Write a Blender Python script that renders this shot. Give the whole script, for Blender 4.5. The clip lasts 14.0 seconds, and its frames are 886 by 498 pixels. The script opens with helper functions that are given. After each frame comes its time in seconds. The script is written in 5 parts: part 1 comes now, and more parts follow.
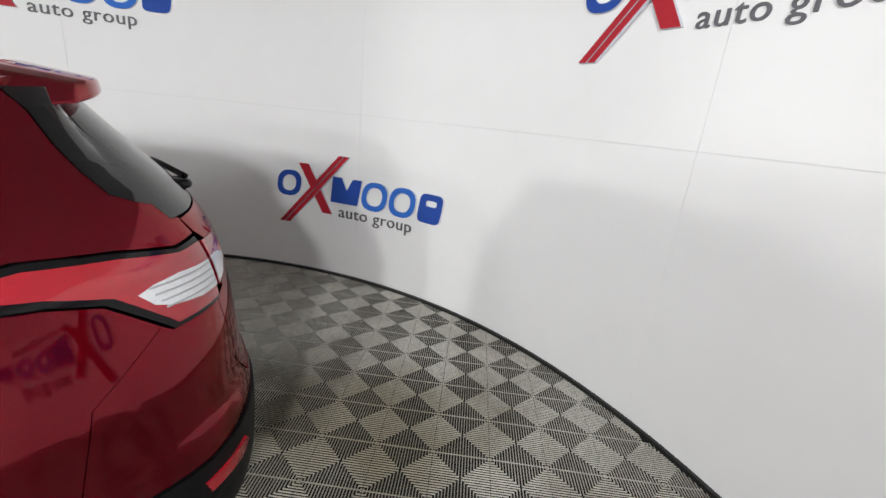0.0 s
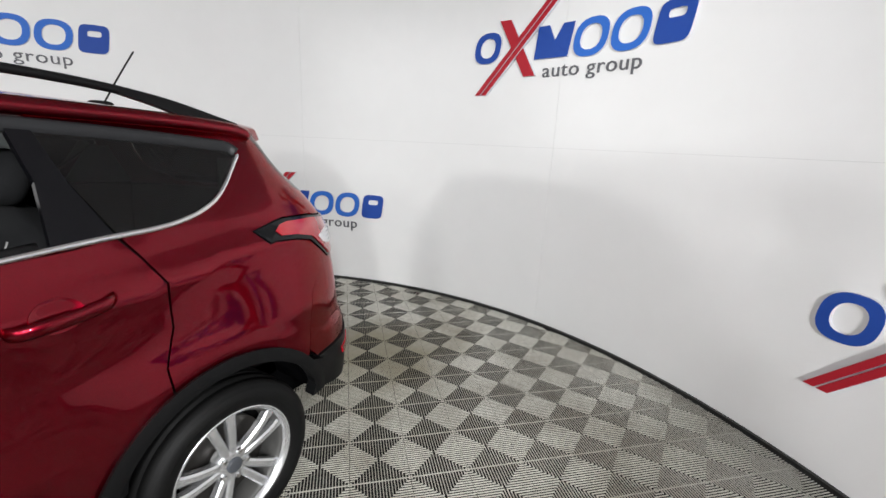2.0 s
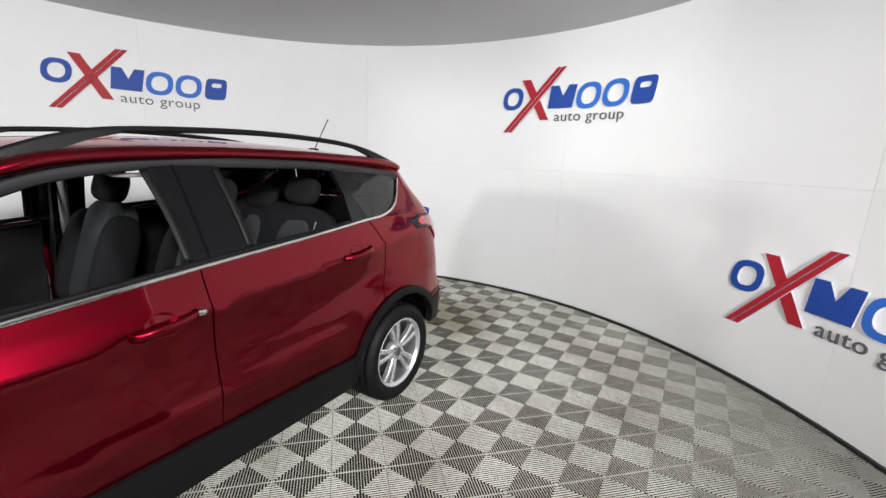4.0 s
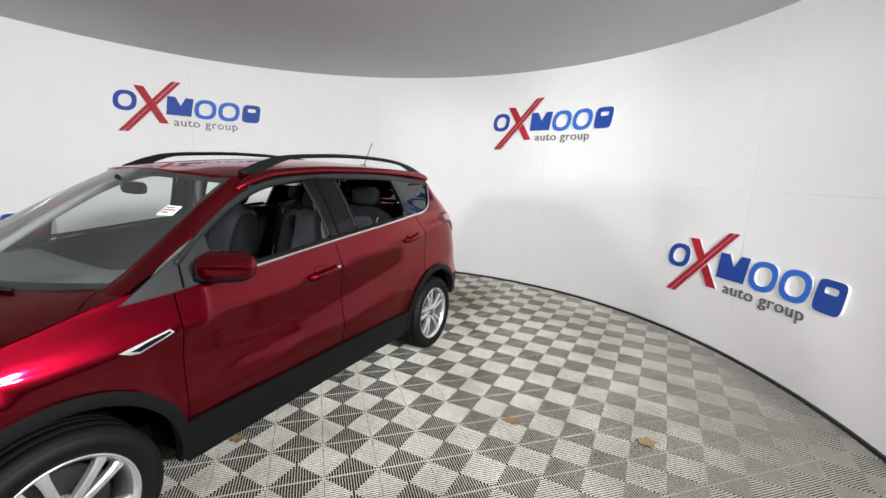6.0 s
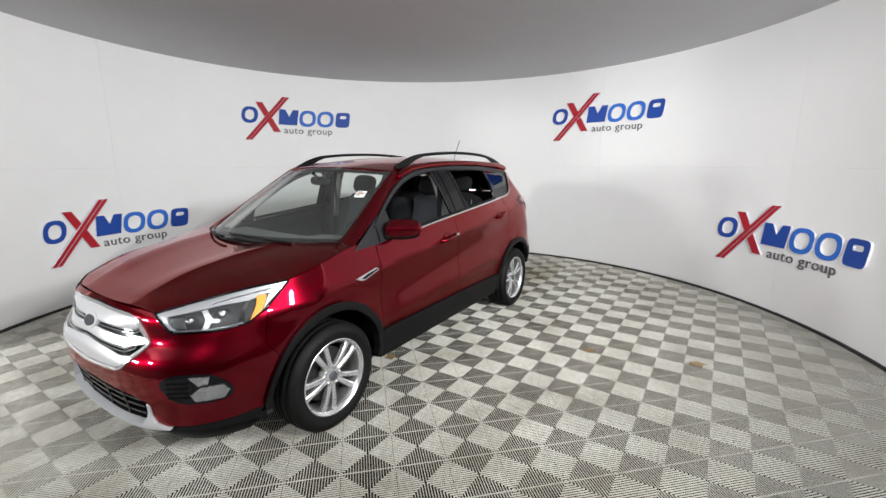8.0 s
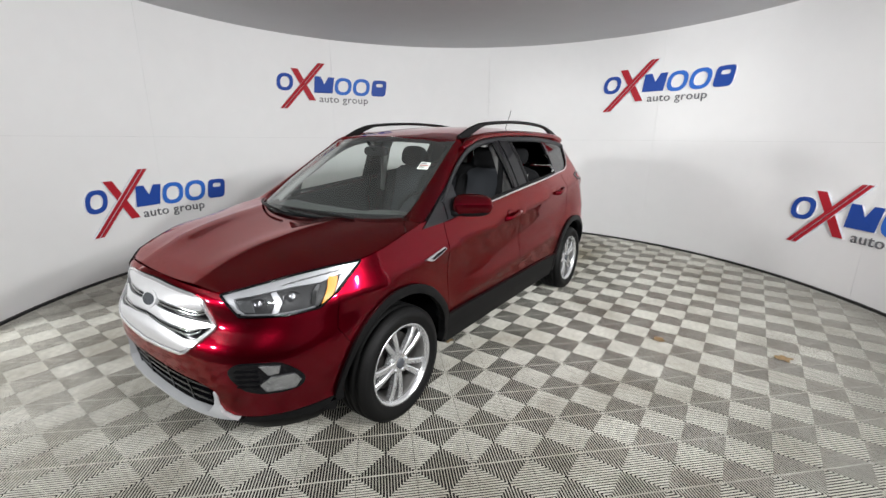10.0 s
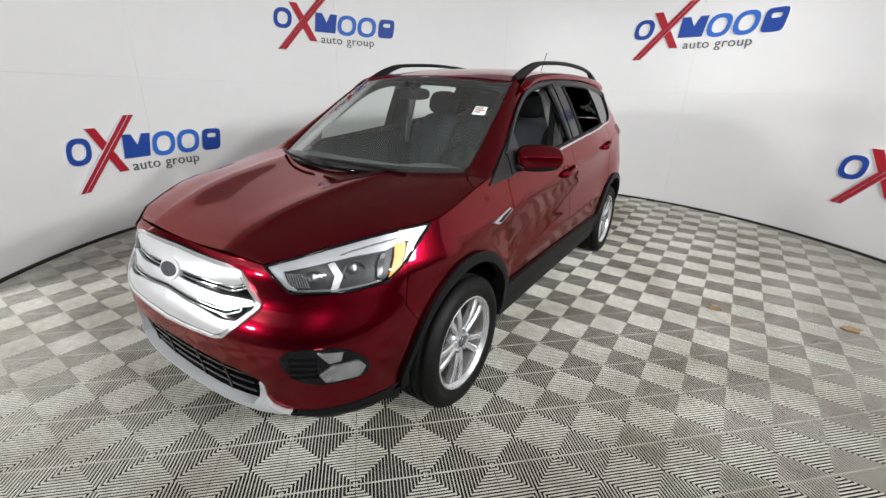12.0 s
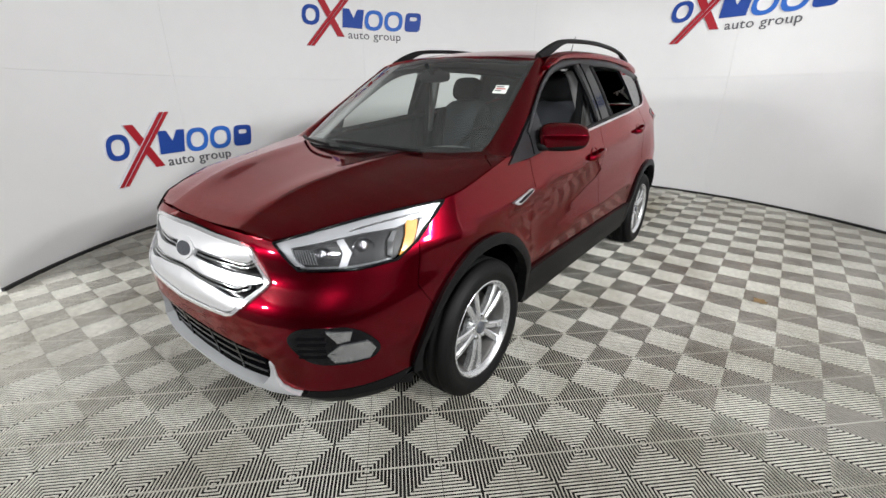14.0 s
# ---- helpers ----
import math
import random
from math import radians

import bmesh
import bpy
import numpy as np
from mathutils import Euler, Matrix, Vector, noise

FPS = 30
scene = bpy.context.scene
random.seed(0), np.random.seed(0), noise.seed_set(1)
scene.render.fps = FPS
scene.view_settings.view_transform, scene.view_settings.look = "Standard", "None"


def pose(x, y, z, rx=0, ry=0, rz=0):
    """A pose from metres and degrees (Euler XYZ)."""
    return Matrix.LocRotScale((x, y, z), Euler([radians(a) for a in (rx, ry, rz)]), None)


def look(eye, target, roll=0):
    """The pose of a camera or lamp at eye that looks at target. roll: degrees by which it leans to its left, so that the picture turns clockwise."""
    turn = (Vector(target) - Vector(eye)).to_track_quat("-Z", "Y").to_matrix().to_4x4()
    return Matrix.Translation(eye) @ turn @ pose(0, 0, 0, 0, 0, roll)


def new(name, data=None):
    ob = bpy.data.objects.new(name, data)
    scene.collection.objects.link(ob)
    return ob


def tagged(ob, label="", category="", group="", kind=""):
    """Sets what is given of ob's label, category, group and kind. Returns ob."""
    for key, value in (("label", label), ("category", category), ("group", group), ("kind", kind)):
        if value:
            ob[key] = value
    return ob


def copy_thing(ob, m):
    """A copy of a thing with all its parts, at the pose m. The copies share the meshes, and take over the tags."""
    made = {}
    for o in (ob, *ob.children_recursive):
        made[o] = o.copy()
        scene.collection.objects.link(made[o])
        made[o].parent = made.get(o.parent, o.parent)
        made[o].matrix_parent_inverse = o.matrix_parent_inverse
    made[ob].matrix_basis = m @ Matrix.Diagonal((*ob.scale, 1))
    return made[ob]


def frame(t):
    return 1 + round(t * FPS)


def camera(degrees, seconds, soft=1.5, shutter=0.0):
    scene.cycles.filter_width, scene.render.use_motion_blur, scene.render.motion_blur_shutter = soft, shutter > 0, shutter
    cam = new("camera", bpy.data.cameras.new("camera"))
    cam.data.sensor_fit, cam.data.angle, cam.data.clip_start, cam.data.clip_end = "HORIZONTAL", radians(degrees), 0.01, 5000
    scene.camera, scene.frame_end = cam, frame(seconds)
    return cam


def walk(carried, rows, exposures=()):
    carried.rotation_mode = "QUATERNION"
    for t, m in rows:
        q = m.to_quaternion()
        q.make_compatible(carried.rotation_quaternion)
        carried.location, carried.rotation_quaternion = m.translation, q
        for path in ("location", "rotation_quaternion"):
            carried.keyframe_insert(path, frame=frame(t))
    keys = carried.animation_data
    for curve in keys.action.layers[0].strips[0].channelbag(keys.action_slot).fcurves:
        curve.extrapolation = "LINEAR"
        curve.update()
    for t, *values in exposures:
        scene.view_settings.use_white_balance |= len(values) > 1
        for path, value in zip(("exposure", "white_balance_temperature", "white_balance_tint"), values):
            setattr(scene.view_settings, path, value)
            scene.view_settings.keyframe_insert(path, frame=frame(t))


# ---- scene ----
cam = camera(93.50, 14.0)
PATH = [
    (0, (1.861, 1.788, 1.565), (72.95, -5.64, 49.13)),
    (0.5, (2.045, 1.492, 1.537), (74.38, -3.65, 45.58)),
    (1, (2.093, 1.231, 1.517), (75.25, -2.93, 40.22)),
    (1.5, (2.145, 0.934, 1.535), (75.45, -1.80, 36.38)),
    (2, (2.180, 0.598, 1.540), (75.83, -2.55, 31.52)),
    (2.5, (2.351, 0.263, 1.606), (76.34, -2.08, 32.15)),
    (5, (2.414, -1.367, 1.601), (79.08, -2.92, 28.84)),
    (5.5, (2.420, -1.619, 1.616), (79.42, -2.81, 27.90)),
    (6, (2.605, -1.894, 1.601), (79.63, -2.15, 27.33)),
    (6.5, (2.613, -2.143, 1.597), (78.81, -1.05, 29.45)),
    (7, (2.554, -2.424, 1.582), (78.84, -0.79, 30.70)),
    (7.5, (2.578, -2.668, 1.585), (78.43, -0.67, 30.95)),
    (8, (2.672, -2.936, 1.579), (78.61, 0.07, 32.71)),
    (8.5, (2.610, -3.103, 1.594), (78.73, -0.18, 33.93)),
    (11, (1.991, -2.822, 1.501), (71.68, -0.45, 35.67)),
    (11.5, (1.853, -2.857, 1.481), (70.24, -1.09, 35.35)),
    (12, (1.735, -2.866, 1.463), (69.50, -1.30, 33.76)),
    (12.5, (1.719, -2.835, 1.430), (68.62, -0.89, 34.42)),
    (13, (1.746, -2.791, 1.400), (68.67, -0.38, 35.67)),
    (13.5, (1.765, -2.778, 1.378), (68.87, -0.10, 36.76)),
    (14, (1.766, -2.793, 1.361), (69.44, 0.20, 37.77)),
]
walk(cam, [(t, pose(*eye, *turn)) for t, eye, turn in PATH], [(0, 0.0), (2.5, 0.0), (5, 0.16), (6, 0.13), (7.5, 0.05), (8.5, -0.04), (11, -0.03), (14, -0.03)])

# ---- light ----
world = bpy.data.worlds.new("world")
scene.world = world
world.use_nodes = True
world.node_tree.nodes["Background"].inputs[0].default_value = (0.9, 0.95, 1.0, 1)
world.node_tree.nodes["Background"].inputs[1].default_value = 0.03
scene.view_settings.exposure = 0.0


def area_lamp(name, eye, target, w, h, watts, colour=(0.985, 0.993, 1.0), spread=140):
    data = bpy.data.lights.new(name, "AREA")
    data.shape, data.size, data.size_y, data.energy, data.color = "ELLIPSE", w, h, watts, colour
    data.spread = radians(spread)
    ob = new(name, data)
    ob.matrix_world = look(eye, target)
    return ob


CX, CY, R_WALL, H_WALL = 0.232, 0.226, 3.93, 3.03
for eye in ((-7.2, -11.8, 2.3), (-4.4, -13.0, 3.6)):
    area_lamp("bay_light_west", eye, (0.6, 2.0, 1.7), 1.2, 1.0, 312)
for eye in ((5.0, -2.2, 2.85), (5.3, -0.8, 2.9)):
    area_lamp("bay_light_east", eye, (-2.2, 0.6, 1.7), 0.32, 0.32, 121)
# fill added to brighten the right wall and floor, narrow enough to miss the car
area_lamp("bay_light_east", (4.9, -3.7, 2.3), (3.2, 2.6, 0.9), 0.3, 0.3, 50, spread=85)
# fill added to lighten the west wall past the car's nose
area_lamp("bay_light_south", (2.7, -4.4, 3.0), (-3.2, -0.6, 1.3), 0.6, 0.6, 55, spread=120)
# second added fill, pointed down to brighten the floor at the front left
area_lamp("bay_light_south", (-2.4, -4.4, 3.2), (-1.9, -3.6, 0.0), 0.8, 0.8, 60, spread=90)

# ---- materials ----


def mat(name, colour, rough=0.5, metal=0.0, grain=0.0, scale=30.0, bump=0.0, coat=0.0, tint=None, stain=0.0, stain_scale=1.5, spec=0.5):
    """A surface with fine grain and broad stains; colour is the clean base colour."""
    m = bpy.data.materials.new(name)
    m.use_nodes = True
    nt = m.node_tree
    b = nt.nodes["Principled BSDF"]
    b.inputs["Roughness"].default_value = rough
    b.inputs["Metallic"].default_value = metal
    b.inputs["Coat Weight"].default_value = coat
    b.inputs["Coat Roughness"].default_value = 0.03
    b.inputs["Specular IOR Level"].default_value = spec
    b.inputs["Base Color"].default_value = (*colour, 1)
    co = nt.nodes.new("ShaderNodeTexCoord")
    fine = nt.nodes.new("ShaderNodeTexNoise")
    fine.inputs["Scale"].default_value = scale
    fine.inputs["Detail"].default_value = 6
    nt.links.new(co.outputs["Object"], fine.inputs["Vector"])
    last = None
    if grain:
        mix = nt.nodes.new("ShaderNodeMix")
        mix.data_type = "RGBA"
        mix.inputs["A"].default_value = (*[c * (1 - grain) for c in colour], 1)
        mix.inputs["B"].default_value = (*[min(1, c * (1 + grain)) for c in colour], 1)
        nt.links.new(fine.outputs["Fac"], mix.inputs["Factor"])
        last = mix
    if stain:
        geo = nt.nodes.new("ShaderNodeNewGeometry")
        broad = nt.nodes.new("ShaderNodeTexNoise")
        broad.inputs["Scale"].default_value = stain_scale
        broad.inputs["Detail"].default_value = 8
        broad.inputs["Roughness"].default_value = 0.65
        nt.links.new(geo.outputs["Position"], broad.inputs["Vector"])
        ramp = nt.nodes.new("ShaderNodeValToRGB")
        ramp.color_ramp.elements[0].position, ramp.color_ramp.elements[1].position = 0.42, 0.72
        ramp.color_ramp.elements[1].color = (stain, stain, stain, 1)
        ramp.color_ramp.elements[0].color = (0, 0, 0, 1)
        nt.links.new(broad.outputs["Fac"], ramp.inputs["Fac"])
        mix2 = nt.nodes.new("ShaderNodeMix")
        mix2.data_type = "RGBA"
        mix2.inputs["A"].default_value = (*colour, 1)
        mix2.inputs["B"].default_value = (*(tint or [c * 0.5 for c in colour]), 1)
        if last:
            nt.links.new(last.outputs["Result"], mix2.inputs["A"])
        nt.links.new(ramp.outputs["Color"], mix2.inputs["Factor"])
        last = mix2
    if last:
        nt.links.new(last.outputs["Result"], b.inputs["Base Color"])
    if bump:
        bm_ = nt.nodes.new("ShaderNodeBump")
        bm_.inputs["Strength"].default_value = bump
        bm_.inputs["Distance"].default_value = 0.002
        nt.links.new(fine.outputs["Fac"], bm_.inputs["Height"])
        nt.links.new(bm_.outputs["Normal"], b.inputs["Normal"])
    return m


M_WALL = mat("wall_paint", (0.80, 0.80, 0.795), 0.55, grain=0.02, scale=6, bump=0.05, stain=0.25, tint=(0.72, 0.72, 0.71), stain_scale=0.9)
M_CEIL = mat("ceiling_fabric", (0.62, 0.62, 0.63), 0.8, grain=0.03, scale=3, stain=0.3, tint=(0.55, 0.55, 0.56), stain_scale=0.5)
M_BLACKTRIM = mat("black_rubber_trim", (0.012, 0.012, 0.012), 0.5, grain=0.2)
M_TILE = mat("floor_tile_plastic", (0.54, 0.53, 0.476), 0.62, grain=0.38, scale=26, bump=0.2, stain=0.75, tint=(0.25, 0.225, 0.18), stain_scale=1.6, spec=0.12)


def add_dust(m, x0, x1, colour):
    """Trodden dust towards the open side of the booth, in uneven patches."""
    nt = m.node_tree
    b = nt.nodes["Principled BSDF"]
    old = b.inputs["Base Color"].links[0].from_socket
    geo = nt.nodes.new("ShaderNodeNewGeometry")
    sep = nt.nodes.new("ShaderNodeSeparateXYZ")
    nt.links.new(geo.outputs["Position"], sep.inputs[0])
    no = nt.nodes.new("ShaderNodeTexNoise")
    no.inputs["Scale"].default_value, no.inputs["Detail"].default_value = 1.3, 9
    nt.links.new(geo.outputs["Position"], no.inputs["Vector"])
    add = nt.nodes.new("ShaderNodeMath")
    add.operation = "MULTIPLY_ADD"
    add.inputs[1].default_value = 1.6
    nt.links.new(no.outputs["Fac"], add.inputs[0])
    nt.links.new(sep.outputs["X"], add.inputs[2])
    rng = nt.nodes.new("ShaderNodeMapRange")
    rng.inputs["From Min"].default_value, rng.inputs["From Max"].default_value = x0 + 0.8, x1 + 0.8
    rng.inputs["To Max"].default_value = 0.8
    nt.links.new(add.outputs[0], rng.inputs["Value"])
    mix = nt.nodes.new("ShaderNodeMix")
    mix.data_type = "RGBA"
    mix.inputs["B"].default_value = (*colour, 1)
    nt.links.new(rng.outputs["Result"], mix.inputs["Factor"])
    nt.links.new(old, mix.inputs["A"])
    nt.links.new(mix.outputs["Result"], b.inputs["Base Color"])


add_dust(M_TILE, 2.0, 3.6, (0.27, 0.26, 0.235))


def add_patch(m, x, y, r, colour, amount):
    """One uneven dirty patch round a place on the floor."""
    nt = m.node_tree
    b = nt.nodes["Principled BSDF"]
    old = b.inputs["Base Color"].links[0].from_socket
    geo = nt.nodes.new("ShaderNodeNewGeometry")
    far = nt.nodes.new("ShaderNodeVectorMath")
    far.operation = "DISTANCE"
    far.inputs[1].default_value = (x, y, 0)
    nt.links.new(geo.outputs["Position"], far.inputs[0])
    no = nt.nodes.new("ShaderNodeTexNoise")
    no.inputs["Scale"].default_value, no.inputs["Detail"].default_value = 2.2, 7
    nt.links.new(geo.outputs["Position"], no.inputs["Vector"])
    add = nt.nodes.new("ShaderNodeMath")
    add.operation = "MULTIPLY_ADD"
    add.inputs[1].default_value = 0.9
    nt.links.new(no.outputs["Fac"], add.inputs[0])
    nt.links.new(far.outputs["Value"], add.inputs[2])
    rng = nt.nodes.new("ShaderNodeMapRange")
    rng.inputs["From Min"].default_value, rng.inputs["From Max"].default_value = r + 0.75, r + 0.2
    rng.inputs["To Max"].default_value = amount
    nt.links.new(add.outputs[0], rng.inputs["Value"])
    mix = nt.nodes.new("ShaderNodeMix")
    mix.data_type = "RGBA"
    mix.inputs["B"].default_value = (*colour, 1)
    nt.links.new(rng.outputs["Result"], mix.inputs["Factor"])
    nt.links.new(old, mix.inputs["A"])
    nt.links.new(mix.outputs["Result"], b.inputs["Base Color"])


add_patch(M_TILE, 0.25, 2.75, 0.55, (0.20, 0.175, 0.115), 0.75)
# near black, so the shade between the tile ribs is put into the colour
M_SUB = mat("gap_shade_slab", (0.006, 0.0056, 0.005), 0.95, grain=0.3, scale=60)
M_SEAM = mat("panel_joint", (0.45, 0.45, 0.44), 0.7)
M_BLUE = mat("sign_blue", (0.018, 0.066, 0.33), 0.5, grain=0.05, spec=0.22)
M_BLUE2 = mat("sign_light_blue", (0.032, 0.145, 0.55), 0.5, grain=0.05, spec=0.22)
M_RED = mat("sign_red", (0.40, 0.016, 0.028), 0.5, grain=0.06, spec=0.22)
M_SIGNSIDE = mat("sign_edge", (0.62, 0.63, 0.68), 0.5)
M_GREY = mat("sign_grey", (0.10, 0.10, 0.11), 0.5)
M_PLAIN = mat("bay_wall", (0.62, 0.62, 0.61), 0.8, grain=0.05)
M_LEAF = mat("dry_leaf", (0.23, 0.155, 0.075), 0.7, grain=0.4, scale=60)

# ---- helpers for building ----


def mesh_of(name, bm):
    me = bpy.data.meshes.new(name)
    bm.to_mesh(me)
    bm.free()
    return me


def part(name, bm, material, parent, label="", smooth=False):
    """Links a bmesh, or a mesh, as one object under a thing."""
    me = bm if isinstance(bm, bpy.types.Mesh) else mesh_of(name, bm)
    if smooth:
        for p in me.polygons:
            p.use_smooth = True
    if not me.materials:
        for m in material if isinstance(material, (list, tuple)) else [material]:
            me.materials.append(m)
    ob = new(name, me)
    ob.parent = parent
    return tagged(ob, label)


def box_bm(x0, x1, y0, y1, z0, z1, bevel=0.0, seg=2):
    bm = bmesh.new()
    bmesh.ops.create_cube(bm, size=1, matrix=Matrix.Translation(((x0 + x1) / 2, (y0 + y1) / 2, (z0 + z1) / 2)) @ Matrix.Diagonal((x1 - x0, y1 - y0, z1 - z0, 1)))
    if bevel:
        bmesh.ops.bevel(bm, geom=bm.edges[:], offset=bevel, segments=seg, affect="EDGES", profile=0.6)
    return bm


def wall_point(angle, z, inset=0.0):
    a = radians(angle)
    return Vector((CX + (R_WALL - inset) * math.cos(a), CY + (R_WALL - inset) * math.sin(a), z))


def arc_slab(a0, a1, z0, z1, r0, r1, steps):
    """A curved slab between two radii, angles in degrees."""
    bm = bmesh.new()
    rings = []
    for i in range(steps + 1):
        a = radians(a0 + (a1 - a0) * i / steps)
        c, s = math.cos(a), math.sin(a)
        rings.append([bm.verts.new((CX + r * c, CY + r * s, z)) for r, z in ((r0, z0), (r1, z0), (r1, z1), (r0, z1))])
    for p, q in zip(rings, rings[1:]):
        for k in range(4):
            bm.faces.new((p[k], q[k], q[(k + 1) % 4], p[(k + 1) % 4]))
    bm.faces.new(rings[0])
    bm.faces.new(reversed(rings[-1]))
    bmesh.ops.recalc_face_normals(bm, faces=bm.faces[:])
    return bm


# ---- the room: a round booth with a gap at the front ----
OPEN0, OPEN1 = 226.0, 372.0
JOINTS = [OPEN1 - 360, 38.0, 77.0, 116.3, 155.2, 193.6, OPEN0]
H_JOINT = 1.545
wall = tagged(new("wall_round"), "white painted curved booth wall of large panels", "wall", kind="structure")
for a0, a1 in zip(JOINTS, JOINTS[1:]):
    for z0, z1 in ((0.0, H_JOINT - 0.0006), (H_JOINT + 0.0006, H_WALL)):
        bm = arc_slab(a0 + 0.012, a1 - 0.012, z0, z1, R_WALL, R_WALL + 0.05, 24)
        for e in bm.edges:
            e.smooth = len(e.link_faces) == 2 and e.link_faces[0].normal.dot(e.link_faces[1].normal) > 0.9
        part("panel", bm, M_WALL, wall, smooth=True)
part("backing", arc_slab(OPEN1 - 360, OPEN0, 0, H_WALL, R_WALL + 0.052, R_WALL + 0.09, 120), M_SEAM, wall)
tagged(part("baseboard", arc_slab(OPEN1 - 360, OPEN0, -0.02, 0.024, R_WALL - 0.024, R_WALL - 0.001, 140), M_BLACKTRIM, None), "thin black rubber strip along the foot of the wall", "baseboard", kind="structure")
ceil_bm = bmesh.new()
ring = [ceil_bm.verts.new((CX + (R_WALL + 0.2) * math.cos(radians(a)), CY + (R_WALL + 0.2) * math.sin(radians(a)), H_WALL)) for a in range(0, 360, 3)]
ceil_bm.faces.new(ring)
ext = bmesh.ops.extrude_face_region(ceil_bm, geom=ceil_bm.faces[:])
for v in [g for g in ext["geom"] if isinstance(g, bmesh.types.BMVert)]:
    v.co.z += 0.05
bmesh.ops.recalc_face_normals(ceil_bm, faces=ceil_bm.faces[:])
tagged(part("ceiling", ceil_bm, M_CEIL, None), "flat matt grey ceiling disc over the booth", "ceiling", kind="structure")

# the plain hall that closes the place round the booth
hall = bmesh.new()
bmesh.ops.create_cube(hall, size=1, matrix=Matrix.Translation((0.2, -5.0, 2.45)) @ Matrix.Diagonal((26, 23, 5.1, 1)))
bmesh.ops.delete(hall, geom=[f for f in hall.faces if f.calc_center_median().z < 0.1], context="FACES")
bmesh.ops.reverse_faces(hall, faces=hall.faces[:])
tagged(part("wall_hall", hall, M_PLAIN, None), "plain pale walls of the hall around the booth", "wall", kind="structure")

# ---- floor: ribbed plastic tiles over a dark slab ----
TILE, T_ANG, TX, TY = 0.2824, 44.3, 0.9947, -1.8253
RIBS, RIB_T = 20, 0.0055
floor = tagged(new("floor"), "grey ribbed interlocking plastic floor tiles with dust", "floor", kind="structure")
# beyond the tiles the same slab keeps the car's reflections dark
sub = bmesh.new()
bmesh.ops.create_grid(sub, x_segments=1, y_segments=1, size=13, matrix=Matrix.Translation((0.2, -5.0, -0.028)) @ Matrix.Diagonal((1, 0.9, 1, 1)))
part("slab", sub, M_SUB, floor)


def tile_arrays():
    """One tile: in each quarter between the diagonals, ribs that run square to the edge."""
    h, p, w = TILE / 2 - 0.0012, TILE / RIBS, 0.0019
    verts, faces = [], []

    def bar(quad, low):
        n = len(verts)
        verts.extend([(x, y, 0.0) for x, y in quad])
        verts.extend([(x, y, low) for x, y in quad])
        faces.append((n, n + 1, n + 2, n + 3))
        for i in range(4):
            j = (i + 1) % 4
            faces.append((n + j, n + i, n + 4 + i, n + 4 + j))

    for turn in range(4):
        c, s = [(1, 0), (0, 1), (-1, 0), (0, -1)][turn]
        for i in range(RIBS):
            y = (i + 0.5) * p - TILE / 2
            lo, hi = abs(y - w), abs(y + w)
            if max(lo, hi) > h:
                continue
            q = [(lo, y - w), (h, y - w), (h, y + w), (hi, y + w)]
            bar([(x * c - yy * s, x * s + yy * c) for x, yy in q], -RIB_T)
    for s in (1, -1):  # solid rail along two sides
        y0, y1 = sorted((s * h, s * (h - 0.0009)))
        n = len(verts)
        bar([(-h, y0), (h, y0), (h, y1), (-h, y1)], -RIB_T)
        for k in range(n, n + 4):
            verts[k] = (verts[k][0], verts[k][1], -0.0018)
    return verts, faces


tv, tf = tile_arrays()
tile_me = bpy.data.meshes.new("floor_tile")
tile_me.from_pydata(tv, [], tf)
tile_me.materials.append(M_TILE)
rest_v, rest_f = [], []
tc, ts = math.cos(radians(T_ANG)), math.sin(radians(T_ANG))
spots = []
for i in range(-26, 27):
    for j in range(-26, 27):
        u, v = (i + 0.5) * TILE, (j + 0.5) * TILE
        x, y = TX + u * tc - v * ts, TY + u * ts + v * tc
        r = math.hypot(x - CX, y - CY)
        if r < R_WALL + 0.12:
            # along the line where the walk goes: beside and before the car
            d = math.hypot(x - 1.7, max(abs(y + 0.4) - 2.6, 0) * 0.9)
            spots.append((d, x, y))
spots.sort()
for k, (d, x, y) in enumerate(spots):
    if k < 300:
        ob = new("tile", tile_me)
        ob.matrix_world = pose(x, y, 0, 0, 0, T_ANG)
        ob.parent = floor
    else:
        n = len(rest_v)
        rest_v.extend([(x + a * tc - b * ts, y + a * ts + b * tc, c) for a, b, c in tv])
        rest_f.extend([tuple(q + n for q in f) for f in tf])
rest_me = bpy.data.meshes.new("floor_tiles")
rest_me.from_pydata(rest_v, [], rest_f)
rest_me.materials.append(M_TILE)
tagged(part("floor_tiles", rest_me, M_TILE, floor), kind="stuff")

# ---- wall signs: raised shapes in blue, red and grey ----
SIGN_T = 0.022


